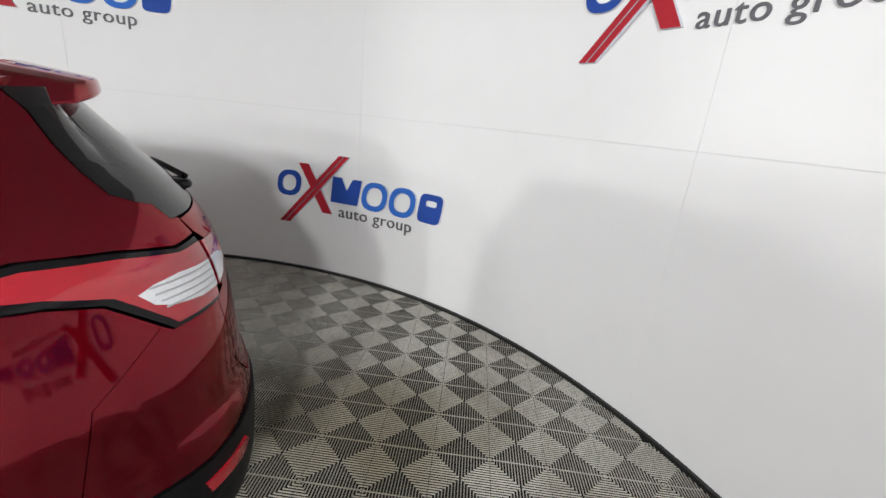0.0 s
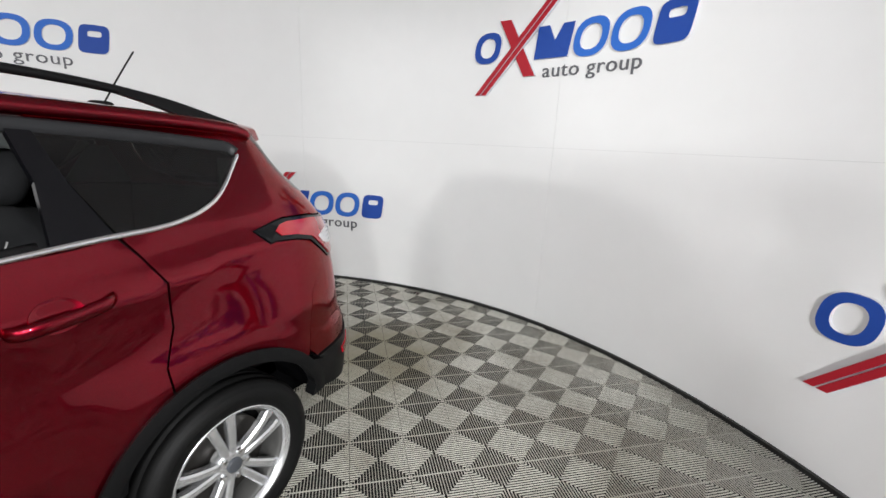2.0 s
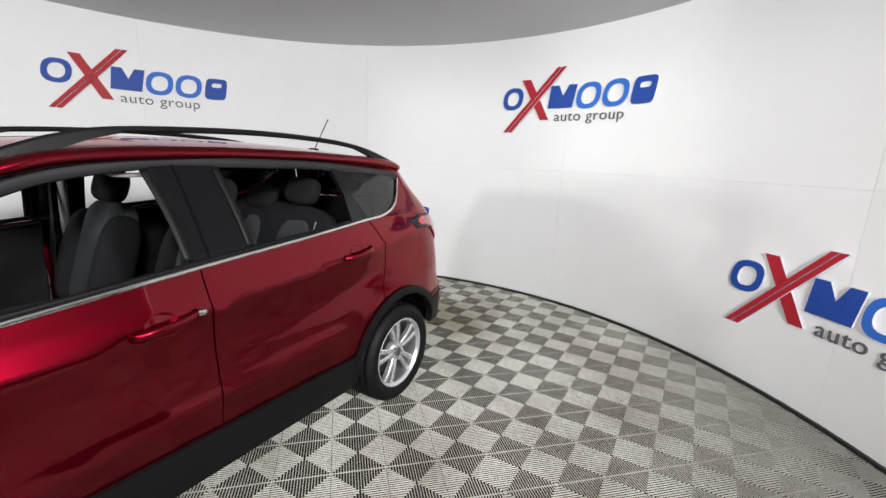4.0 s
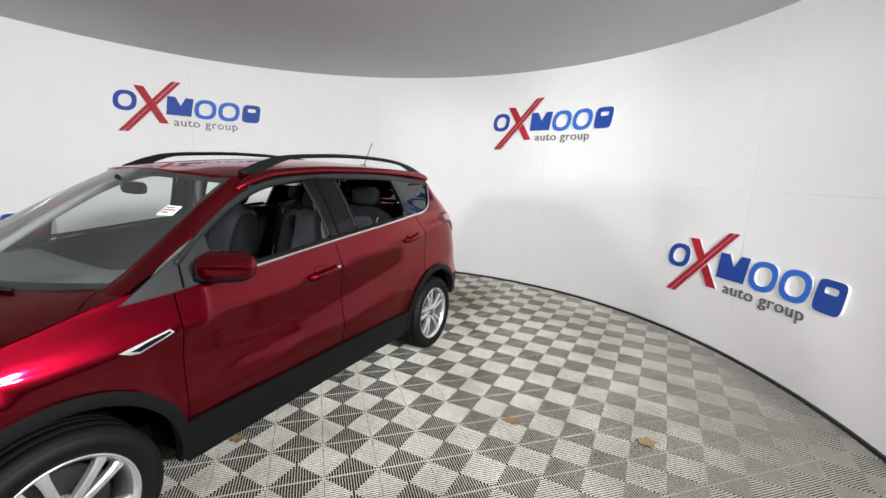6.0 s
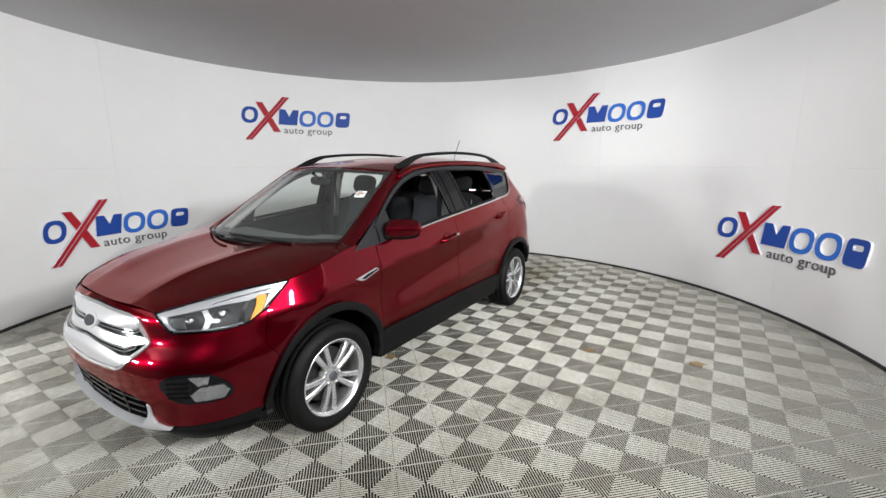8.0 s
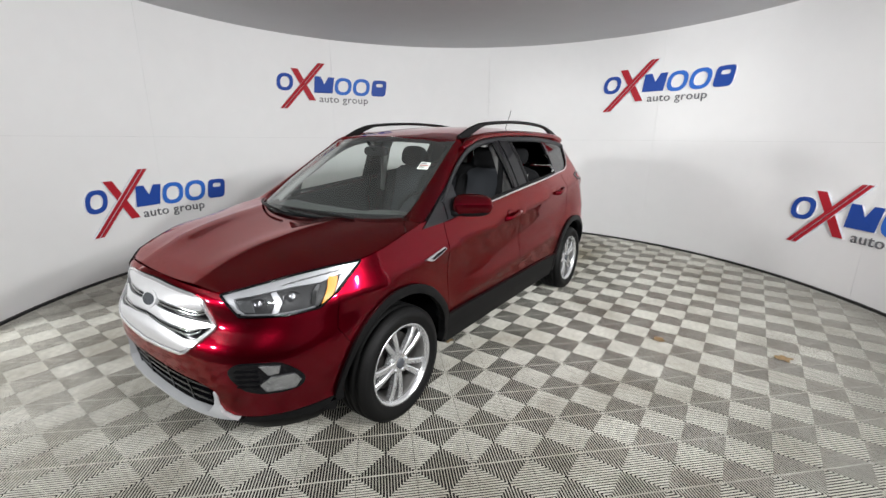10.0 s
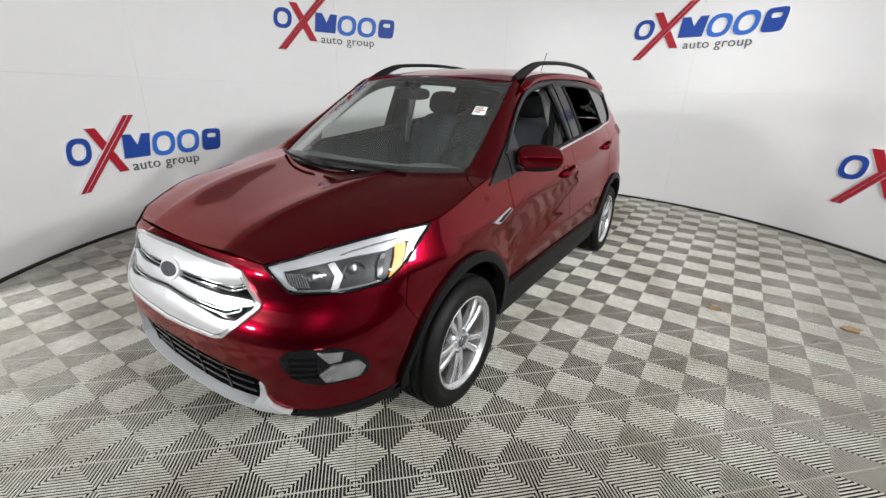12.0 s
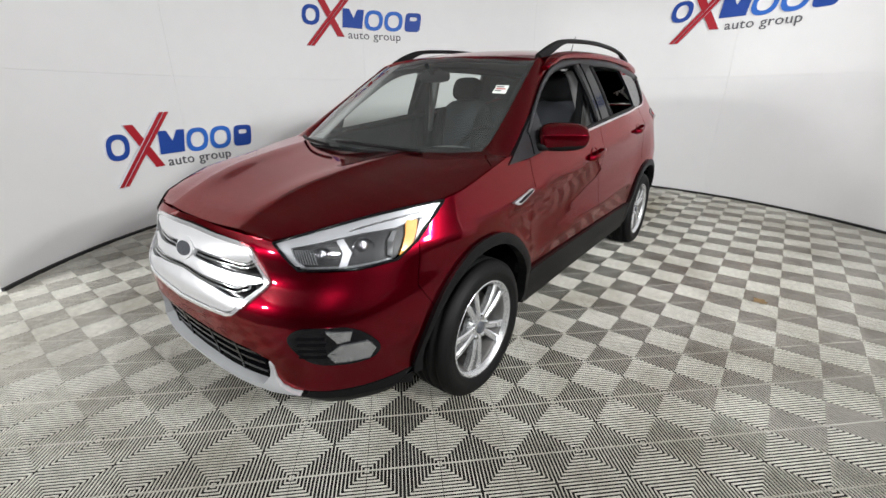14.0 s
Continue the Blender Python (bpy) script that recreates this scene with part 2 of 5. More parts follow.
def sign_shape(parent, name, a0, zb, loops, material, flat=False, t=SIGN_T, label=""):
    """A raised flat shape bent to the wall. loops: rings of (s, h) points, outer and then an inner one of the same count."""
    bm = bmesh.new()
    k = 180 / math.pi / R_WALL

    def put(pts, inset):
        return [bm.verts.new(wall_point(a0 - s * k, zb + h, inset)) for s, h in pts]
    if len(loops) == 2:
        o0, i0, o1, i1 = put(loops[0], t), put(loops[1], t), put(loops[0], 0.0005), put(loops[1], 0.0005)
        n = len(o0)
        for a in range(n):
            b = (a + 1) % n
            for q in ((o0[a], o0[b], i0[b], i0[a]), (o0[a], o1[a], o1[b], o0[b]), (i0[a], i0[b], i1[b], i1[a])):
                bm.faces.new(q)
    else:
        o0, o1 = put(loops[0], t), put(loops[0], 0.0005)
        n = len(o0)
        bm.faces.new(o0)
        for a in range(n):
            b = (a + 1) % n
            bm.faces.new((o0[a], o1[a], o1[b], o0[b]))
    bmesh.ops.recalc_face_normals(bm, faces=bm.faces[:])
    for f in bm.faces:
        inward = Vector((CX - f.calc_center_median().x, CY - f.calc_center_median().y, 0)).normalized()
        f.material_index = 0 if abs(f.normal.dot(inward)) > 0.8 and (f.calc_center_median() - wall_point(0, 0)).length >= 0 else 1
    return part(name, bm, [material, M_SIGNSIDE], parent, label)


def oval(cx, cy, rx, ry, lean=0.2, n=36, power=2.5):
    pts = []
    for i in range(n):
        a = 2 * math.pi * i / n
        c, s = math.cos(a), math.sin(a)
        x, y = rx * math.copysign(abs(c) ** (2 / power), c), ry * math.copysign(abs(s) ** (2 / power), s)
        pts.append((cx + x + y * lean, cy + y))
    return pts


def ribbon(x0, h0, x1, h1, w, t0=0.0, t1=1.0):
    """A slanted bar between two heights with level ends."""
    return [(x0, h0), (x0 + w, h0), (x1 + w, h1), (x1, h1)]


def wall_sign(a0, zb):
    """a0: angle of the foot of the long red bar; zb: its height."""
    sign = tagged(new("wall_sign"), "raised blue rings and blocks with crossed red bars on the wall", "sign", "signs round the wall")
    for cx, cy, rx, ry in ((0.07, 0.394, 0.125, 0.124), (0.992, 0.386, 0.137, 0.132), (1.292, 0.387, 0.139, 0.132)):
        sign_shape(sign, "ring", a0, zb, [oval(cx, cy, rx, ry, 0.14), oval(cx, cy, rx - 0.054, ry - 0.047, 0.14, power=2.3)], M_BLUE if cx < 0.5 else M_BLUE2)
    # block with a notch, and block with a slot
    sign_shape(sign, "notched_block", a0, zb, [[(0.515, 0.272), (0.81, 0.272), (0.852, 0.512), (0.755, 0.512), (0.690, 0.40), (0.635, 0.512), (0.54, 0.512)]], M_BLUE)
    outer = oval(1.588, 0.386, 0.120, 0.126, 0.14, 36, 5)
    inner = oval(1.598, 0.432, 0.055, 0.026, 0.14, 36, 4)
    sign_shape(sign, "slotted_block", a0, zb, [outer, inner], M_BLUE)
    # crossed bars: the long one is split by a pale line
    sign_shape(sign, "short_bar", a0, zb, [ribbon(0.432, 0.150, 0.174, 0.597, 0.106)], M_RED, t=SIGN_T + 0.003)
    sign_shape(sign, "long_bar", a0, zb, [ribbon(-0.033, 0.012, 0.600, 0.705, 0.050)], M_RED, t=SIGN_T + 0.006)
    sign_shape(sign, "long_bar", a0, zb, [ribbon(0.027, 0.012, 0.660, 0.705, 0.050)], M_RED, t=SIGN_T + 0.006)
    cu = bpy.data.curves.new("words", "FONT")
    cu.body, cu.size, cu.extrude, cu.space_character = "auto group", 0.150, 0.005, 1.08
    tmp = bpy.data.objects.new("words", cu)
    scene.collection.objects.link(tmp)
    me = bpy.data.meshes.new_from_object(tmp.evaluated_get(bpy.context.evaluated_depsgraph_get()))
    bpy.data.objects.remove(tmp)
    wide = max(v.co.x for v in me.vertices)
    k = 180 / math.pi / R_WALL
    for v in me.vertices:
        v.co = wall_point(a0 - (0.595 + v.co.x * 0.80 / wide) * k, zb + 0.135 + v.co.y, 0.006 + v.co.z)
    me.materials.clear()
    whole = bmesh.new()
    whole.from_mesh(me)
    todo = set(whole.verts)
    while todo:  # each letter on its own
        isle, edge = set(), [min(todo, key=lambda v: v.index)]
        while edge:
            v = edge.pop()
            if v not in isle:
                isle.add(v)
                edge += [e.other_vert(v) for e in v.link_edges]
        todo -= isle
        bm = bmesh.new()
        made = {v: bm.verts.new(v.co) for v in isle}
        for f in {f for v in isle for f in v.link_faces}:
            bm.faces.new([made[v] for v in f.verts])
        part("letter", bm, M_GREY, sign)
    whole.free()
    return sign


for a0, zb in ((48.6, 0.447), (88.1, 1.960), (127.9, 0.464), (167.1, 1.965), (206.4, 0.473)):
    wall_sign(a0, zb)

# ---- dry leaves on the floor ----


def dry_leaf(x, y, turn, size):
    """A small curled leaf: two halves along a stem with a wavy outline."""
    bm = bmesh.new()
    rows_ = []
    for i in range(17):
        t = i / 16
        w = size * 0.40 * math.sin(math.pi * t ** 0.8) * (1 + 0.35 * math.sin(14 * t))
        z = 0.003 + size * 0.15 * (t - 0.4) ** 2
        rows_.append([bm.verts.new((size * (t - 0.5), w * k, z + abs(k) * size * 0.05)) for k in (-1, -0.5, 0, 0.5, 1)])
    for p, q in zip(rows_, rows_[1:]):
        for k in range(4):
            bm.faces.new((p[k], p[k + 1], q[k + 1], q[k]))
    bmesh.ops.remove_doubles(bm, verts=bm.verts[:], dist=1e-5)
    bmesh.ops.solidify(bm, geom=bm.faces[:], thickness=0.0008)
    ob = tagged(part("dry_leaf", bm, M_LEAF, None), "small curled brown dry leaf on the floor tiles", "leaf", "leaves on the floor")
    ob.matrix_world = pose(x, y, 0.0, 0, 0, turn)
    return ob


dry_leaf(0.56, -0.442, 30, 0.10)
dry_leaf(1.917, 0.572, 140, 0.10)
dry_leaf(2.719, 0.777, 20, 0.12)

# ---- the car ----


def paint():
    """Deep red with fine metal flake under a glossy clear coat."""
    m = mat("metallic_red_paint", (0.15, 0.003, 0.010), 0.31, 0.96, coat=0.8, spec=0.2)
    nt = m.node_tree
    b = nt.nodes["Principled BSDF"]
    b.inputs["Coat IOR"].default_value = 1.42
    b.inputs["Coat Roughness"].default_value = 0.02
    b.inputs["Specular Tint"].default_value = (0.75, 0.09, 0.18, 1)
    fl = nt.nodes.new("ShaderNodeTexVoronoi")
    fl.inputs["Scale"].default_value = 900
    co = nt.nodes.new("ShaderNodeTexCoord")
    nt.links.new(co.outputs["Object"], fl.inputs["Vector"])
    mix = nt.nodes.new("ShaderNodeMix")
    mix.data_type = "RGBA"
    mix.inputs["A"].default_value = (0.155, 0.0012, 0.0088, 1)
    mix.inputs["B"].default_value = (0.235, 0.0020, 0.0138, 1)
    nt.links.new(fl.outputs["Color"], mix.inputs["Factor"])
    nt.links.new(mix.outputs["Result"], b.inputs["Base Color"])
    # the flakes that lie flat mirror the room through the red lacquer
    flat = nt.nodes.new("ShaderNodeBsdfPrincipled")
    flat.inputs["Base Color"].default_value = (0.275, 0.0024, 0.0155, 1)
    flat.inputs["Metallic"].default_value = 1.0
    flat.inputs["Roughness"].default_value = 0.08
    flat.inputs["Specular Tint"].default_value = (0.75, 0.09, 0.18, 1)
    flat.inputs["Coat Weight"].default_value = 0.8
    flat.inputs["Coat IOR"].default_value = 1.42
    flat.inputs["Coat Roughness"].default_value = 0.02
    both = nt.nodes.new("ShaderNodeMixShader")
    both.inputs[0].default_value = 0.52
    nt.links.new(b.outputs[0], both.inputs[1])
    nt.links.new(flat.outputs[0], both.inputs[2])
    nt.links.new(both.outputs[0], nt.nodes["Material Output"].inputs[0])
    return m


def glass(name, tint, ior=1.5, rough=0.0, dust_veil=0.0):
    m = bpy.data.materials.new(name)
    m.use_nodes = True
    nt = m.node_tree
    nt.nodes.remove(nt.nodes["Principled BSDF"])
    out = nt.nodes["Material Output"]
    tr = nt.nodes.new("ShaderNodeBsdfTransparent")
    tr.inputs[0].default_value = (*tint, 1)
    gl = nt.nodes.new("ShaderNodeBsdfGlossy")
    gl.inputs["Roughness"].default_value = rough
    fr = nt.nodes.new("ShaderNodeFresnel")
    fr.inputs["IOR"].default_value = ior
    mx = nt.nodes.new("ShaderNodeMixShader")
    nt.links.new(fr.outputs[0], mx.inputs[0])
    nt.links.new(tr.outputs[0], mx.inputs[1])
    nt.links.new(gl.outputs[0], mx.inputs[2])
    nt.links.new(mx.outputs[0], out.inputs[0])
    if dust_veil:
        # a thin uneven pale veil over the pane, standing in for reflected room light
        film = nt.nodes.new("ShaderNodeBsdfDiffuse")
        film.inputs[0].default_value = (0.66, 0.74, 0.70, 1)
        noise = nt.nodes.new("ShaderNodeTexNoise")
        noise.inputs["Scale"].default_value = 2.5
        noise.inputs["Detail"].default_value = 5
        co = nt.nodes.new("ShaderNodeTexCoord")
        nt.links.new(co.outputs["Object"], noise.inputs["Vector"])
        amount = nt.nodes.new("ShaderNodeMapRange")
        amount.inputs["From Min"].default_value = 0.3
        amount.inputs["From Max"].default_value = 0.7
        amount.inputs["To Min"].default_value = dust_veil * 0.7
        amount.inputs["To Max"].default_value = dust_veil * 1.3
        nt.links.new(noise.outputs[0], amount.inputs[0])
        over = nt.nodes.new("ShaderNodeMixShader")
        nt.links.new(amount.outputs[0], over.inputs[0])
        nt.links.new(mx.outputs[0], over.inputs[1])
        nt.links.new(film.outputs[0], over.inputs[2])
        nt.links.new(over.outputs[0], out.inputs[0])
    return m


M_PAINT = paint()
M_GLASS = glass("windscreen_glass", (0.84, 0.92, 0.88), 1.9, dust_veil=0.026)
M_TINT = glass("privacy_glass", (0.10, 0.11, 0.11), 1.7)
M_LENS = glass("clear_lens", (0.93, 0.94, 0.95))
M_CLAD = mat("black_cladding_plastic", (0.0055, 0.0055, 0.0058), 0.46, grain=0.2, scale=80, bump=0.1, spec=0.14)
M_FRAME = mat("satin_dark_trim", (0.013, 0.0135, 0.015), 0.42, grain=0.12, scale=60, spec=0.35)
M_GLOSS = mat("gloss_black", (0.004, 0.004, 0.005), 0.12, grain=0.1, spec=0.32)
M_CHROME = mat("chrome", (0.86, 0.87, 0.88), 0.09, 1.0, grain=0.03)
M_BRIGHT = mat("bright_trim", (0.82, 0.82, 0.83), 0.16, 0.75, grain=0.03)
M_SATIN = mat("satin_silver", (0.70, 0.70, 0.71), 0.36, 0.6, grain=0.04)
M_STRIP = mat("lamp_silver", (0.42, 0.425, 0.44), 0.38, 0.5, grain=0.04)
M_SILVER = mat("silver_paint", (0.40, 0.41, 0.42), 0.42, 0.2, grain=0.05)
M_ALLOY = mat("alloy", (0.72, 0.73, 0.74), 0.27, 0.8, grain=0.06, scale=12)
M_TYRE = mat("tyre_rubber", (0.005, 0.005, 0.005), 0.6, grain=0.25, scale=50, bump=0.15, spec=0.18)
M_DARK = mat("dark_inner_plastic", (0.004, 0.004, 0.0045), 0.85, grain=0.2, spec=0.02)
M_SEAT = mat("grey_seat_cloth", (0.034, 0.037, 0.042), 0.9, grain=0.25, scale=220, bump=0.3, spec=0.2)
M_SEATD = mat("charcoal_seat_cloth", (0.006, 0.0063, 0.007), 0.9, grain=0.25, scale=220, bump=0.3, spec=0.2)
M_DASH = mat("charcoal_dash", (0.12, 0.128, 0.126), 0.65, grain=0.12, scale=20, spec=0.4)
M_TRIM = mat("grey_cabin_trim", (0.22, 0.22, 0.215), 0.75, grain=0.06)
M_AMBER = mat("amber_lens", (0.75, 0.30, 0.01), 0.35, grain=0.2, scale=90)
M_REDLENS = mat("red_lens", (0.36, 0.008, 0.018), 0.12, grain=0.15, scale=60, coat=1.0)
M_WHITELENS = mat("white_lens", (0.72, 0.73, 0.75), 0.15, grain=0.12, scale=70, coat=1.0)
M_DISC = mat("brake_iron", (0.05, 0.047, 0.044), 0.45, 0.7, grain=0.3)
M_LAMPBACK = mat("lamp_housing", (0.014, 0.014, 0.015), 0.4, grain=0.3, scale=40, spec=0.4)
M_BOWL = mat("smoked_reflector", (0.22, 0.22, 0.23), 0.22, 0.8, grain=0.3, scale=50)
M_FOGB = mat("fog_bezel", (0.42, 0.43, 0.44), 0.2, 0.8, grain=0.6, scale=38, bump=1.0)
# the rim's alloy, darkened in colour for the shade behind the spokes
M_BARREL = mat("shaded_alloy", (0.09, 0.088, 0.085), 0.5, 0.3, grain=0.2)
M_BADGE = mat("badge_enamel", (0.06, 0.065, 0.075), 0.25, grain=0.1, coat=0.5)
M_PAPER = mat("sticker_paper", (0.75, 0.75, 0.73), 0.6, grain=0.05)

PLAN = ((0, -2.236), (0.2, -2.231), (0.38, -2.212), (0.55, -2.166), (0.68, -2.085), (0.775, -1.965), (0.835, -1.82), (0.862, -1.66), (0.873, -1.45), (0.875, -1.2),
        (0.874, -0.9), (0.876, 0.0), (0.882, 0.9), (0.885, 1.3), (0.88, 1.55), (0.86, 1.75), (0.81, 1.93), (0.72, 2.06), (0.58, 2.15), (0.4, 2.205), (0.2, 2.23), (0, 2.235))


def smooth_curve(pts, n=14, closed=False):
    """A curve through the points, of any dimension."""
    p = [np.array(q, float) for q in pts]
    out = []
    m = len(p)
    for i in range(m if closed else m - 1):
        if closed:
            a, b, c, d = p[i - 1], p[i], p[(i + 1) % m], p[(i + 2) % m]
        else:
            b, c = p[i], p[i + 1]
            a = p[i - 1] if i else 2 * b - c
            d = p[i + 2] if i + 2 < m else 2 * c - b
        for k in range(n):
            t = k / n
            out.append(0.5 * (2 * b + (c - a) * t + (2 * a - 5 * b + 4 * c - d) * t * t + (3 * b - a - 3 * c + d) * t ** 3))
    if not closed:
        out.append(p[-1])
    return np.array(out)


_plan = smooth_curve(PLAN, 30)
_slen = np.concatenate([[0], np.cumsum(np.hypot(*np.diff(_plan, axis=0).T))])


def s_y(y):
    """Distance along the plan for a place on the side."""
    k = slice(125, len(_plan) - 100)
    return float(np.interp(y, _plan[k, 1], _slen[k]))


def s_f(x):
    return float(np.interp(x, _plan[:220, 0], _slen[:220]))


def s_r(x):
    return float(np.interp(-x, -_plan[-200:, 0], _slen[-200:]))


def ramp(x, pts):
    return np.interp(x, [p[0] for p in pts], [p[1] for p in pts])


def soft(x, a, b):
    t = np.clip((x - a) / (b - a), 0, 1)
    return t * t * (3 - 2 * t)


def soft_table(pts):
    """A smooth function through a table."""
    c = smooth_curve(pts, 12)
    return lambda x: np.interp(x, c[:, 0], c[:, 1])


BELT = soft_table(((-1.2, 1.05), (-0.86, 1.075), (-0.55, 1.10), (0.1, 1.163), (0.55, 1.203), (1.1, 1.237), (1.5, 1.27), (2.2, 1.30)))
IN_FRONT = soft_table(((0.1, 0.2), (0.2, 0.085), (0.28, 0.035), (0.4, 0.018), (0.5, 0.0), (0.63, 0.0), (0.74, 0.030), (0.82, 0.064), (0.88, 0.10), (0.95, 0.17), (1.05, 0.3)))
IN_REAR = soft_table(((0.1, 0.2), (0.24, 0.1), (0.34, 0.02), (0.5, 0.0), (0.66, 0.004), (0.72, 0.025), (0.92, 0.045), (1.1, 0.075), (1.2, 0.115), (1.3, 0.19), (1.4, 0.29), (1.52, 0.40), (1.6, 0.47)))


def in_side(y, z):
    zc = 0.992 + 0.092 * y  # the shoulder crease
    zb = BELT(y)
    low = ramp(z, ((0.1, 0.09), (0.25, 0.045), (0.36, 0.02), (0.5, 0.006), (0.6, 0.0), (2, 0.0)))
    hollow = 0.014 * np.exp(-((z - (zc - 0.19)) / 0.10) ** 2) * soft(y, -1.3, -0.6) * (1 - soft(y, 1.0, 1.5))
    crest = -0.010 * np.exp(-((z - zc) / 0.05) ** 2)
    lower_line = 0.560 + 0.06 * (y + 0.8)
    fold = -0.011 * np.exp(-((z - lower_line) / 0.045) ** 2) * soft(y, -0.9, -0.6) * (1 - soft(y, 0.7, 1.0))
    up = 0.26 * np.maximum(z - zc, 0)
    dz = np.maximum(z - zb, 0)
    green = (0.40 - 0.26) * dz + 0.32 * dz ** 2
    narrow = soft(y, 0.5, 1.7) * ramp(z, ((0.85, 0), (1.0, 0.03), (1.15, 0.06), (1.3, 0.10), (1.43, 0.125), (1.55, 0.14)))
    flare = 0.0
    for yc in (-1.345, 1.345):
        flare = flare - 0.013 * np.exp(-((np.hypot(y - yc, z - 0.33) - 0.45) / 0.085) ** 2) * soft(z, 0.4, 0.55)
    return low + hollow + crest + fold + up + green + narrow + flare


def body_xyz(s, z, out=0.0):
    """A place on the car's left half: s along the plan from nose to tail, z its height, out: metres proud."""
    x0, y0 = np.interp(s, _slen, _plan[:, 0]), np.interp(s, _slen, _plan[:, 1])
    e = 0.02
    tx = np.interp(s + e, _slen, _plan[:, 0]) - np.interp(s - e, _slen, _plan[:, 0])
    ty = np.interp(s + e, _slen, _plan[:, 1]) - np.interp(s - e, _slen, _plan[:, 1])
    if s < e:
        tx, ty = 1, 0
    if s > _slen[-1] - e:
        tx, ty = -1, 0
    ln = math.hypot(tx, ty)
    nx, ny = ty / ln, -tx / ln
    wf, wr = soft(-y0, 1.5, 2.08), soft(y0, 1.62, 2.1)
    corner = 0.031 * math.exp(-((z - 0.757) / 0.068) ** 2) * soft(s, 0.12, 0.45) * (1 - soft(s, 0.48, 1.0))
    inset = (1 - wf - wr) * in_side(y0, z) + wf * (IN_FRONT(z) + corner) + wr * IN_REAR(z) - out
    return np.array([max(x0 - nx * inset, 0.0) if x0 > 0.02 else x0 * (1 - inset * 0), y0 - ny * inset, z])


HOOD_C = soft_table(((-2.3, 0.80), (-2.15, 0.878), (-2.08, 0.914), (-2.0, 0.950), (-1.8, 1.015), (-1.55, 1.063), (-1.3, 1.095), (-1.0, 1.13)))
# the bonnet's side edge lies on the body above the lamp and the wing
HOOD_LINE = [(0.508, 0.886), (0.648, 0.914), (0.829, 0.940), (0.95, 0.957), (1.086, 0.975), (1.19, 0.984), (1.267, 0.988), (s_y(-1.47), 1.005), (s_y(-1.375), 1.026), (s_y(-1.25), 1.056), (s_y(-1.10), 1.087)]
HOOD_EDGE = np.array([body_xyz(s, z) for s, z in HOOD_LINE])


def HOOD_E(y):
    return np.interp(y, HOOD_EDGE[:, 1], HOOD_EDGE[:, 2])


def HOOD_X(y):
    return np.interp(y, HOOD_EDGE[:, 1], HOOD_EDGE[:, 0])



def hood_xyz(x, y, out=0.0):
    a = min(abs(x) / HOOD_X(y), 1.15)
    z = HOOD_E(y) + (HOOD_C(y) - HOOD_E(y)) * (1 - a ** 3.2)
    k = np.interp(y, (-2.1, -1.05), (0.295, 0.44))
    d = abs(x) - k
    z += ((0.016 * math.exp(-d / 0.055) if d > 0 else 0.016 * math.exp(-((d / 0.12) ** 2))) - 0.006 * math.exp(-(x / 0.2) ** 2)) * (1 - 0.7 * soft(-y, 1.85, 2.1))
    return np.array([x, y, z + out])


def screen_xyz(u, t, out=0.0):
    """The windscreen: u across from -1 to 1, t from its foot to its top."""
    foot = np.array([0.765 * u, -1.40 + 0.40 * abs(u) ** 2.4, 1.095 - 0.02 * u * u])
    top = np.array([0.61 * u, -0.55 + 0.14 * abs(u) ** 2.4, 1.567 - 0.03 * u * u])
    p = foot + (top - foot) * t
    b = 4 * t * (1 - t)
    return p + np.array([0, -0.5, 0.85]) * (0.022 * b + out)


ROOF_Z = soft_table(((-0.62, 1.555), (-0.45, 1.585), (-0.2, 1.618), (0.2, 1.648), (0.6, 1.658), (1.0, 1.65), (1.4, 1.628), (1.7, 1.60), (1.92, 1.575)))


def roof_xyz(x, y, out=0.0):
    a = abs(x) / 0.66
    return np.array([x, y, ROOF_Z(y) - 0.062 * a ** 2.4 + out])


def cut_panel(outline, step):
    """Splits a flat outline into small faces; gives its points and faces."""
    bm = bmesh.new()
    f = bm.faces.new([bm.verts.new((p[0], p[1], 0)) for p in outline])
    if f.normal.z < 0 or sum(a[0] * b[1] - b[0] * a[1] for a, b in zip(outline, list(outline[1:]) + [outline[0]])) < 0:
        bmesh.ops.reverse_faces(bm, faces=[f])
    bm.normal_update()
    bmesh.ops.triangulate(bm, faces=bm.faces[:], ngon_method="EAR_CLIP")
    for ax in (0, 1):
        lo, hi = min(p[ax] for p in outline), max(p[ax] for p in outline)
        st = step[ax] if isinstance(step, tuple) else step
        n = max(1, int((hi - lo) / st))
        for i in range(1, n):
            co, no = [0, 0, 0], [0, 0, 0]
            co[ax], no[ax] = lo + (hi - lo) * i / n, 1
            bmesh.ops.bisect_plane(bm, geom=bm.verts[:] + bm.edges[:] + bm.faces[:], plane_co=co, plane_no=no, dist=1e-5)
    bm.verts.index_update()
    pts = [(v.co.x, v.co.y) for v in bm.verts]
    faces = [[v.index for v in f.verts] for f in bm.faces]
    rim = [(e.link_loops[0].vert.index, e.link_loops[0].link_loop_next.vert.index) for e in bm.edges if len(e.link_faces) == 1]
    bm.free()
    return pts, faces, rim


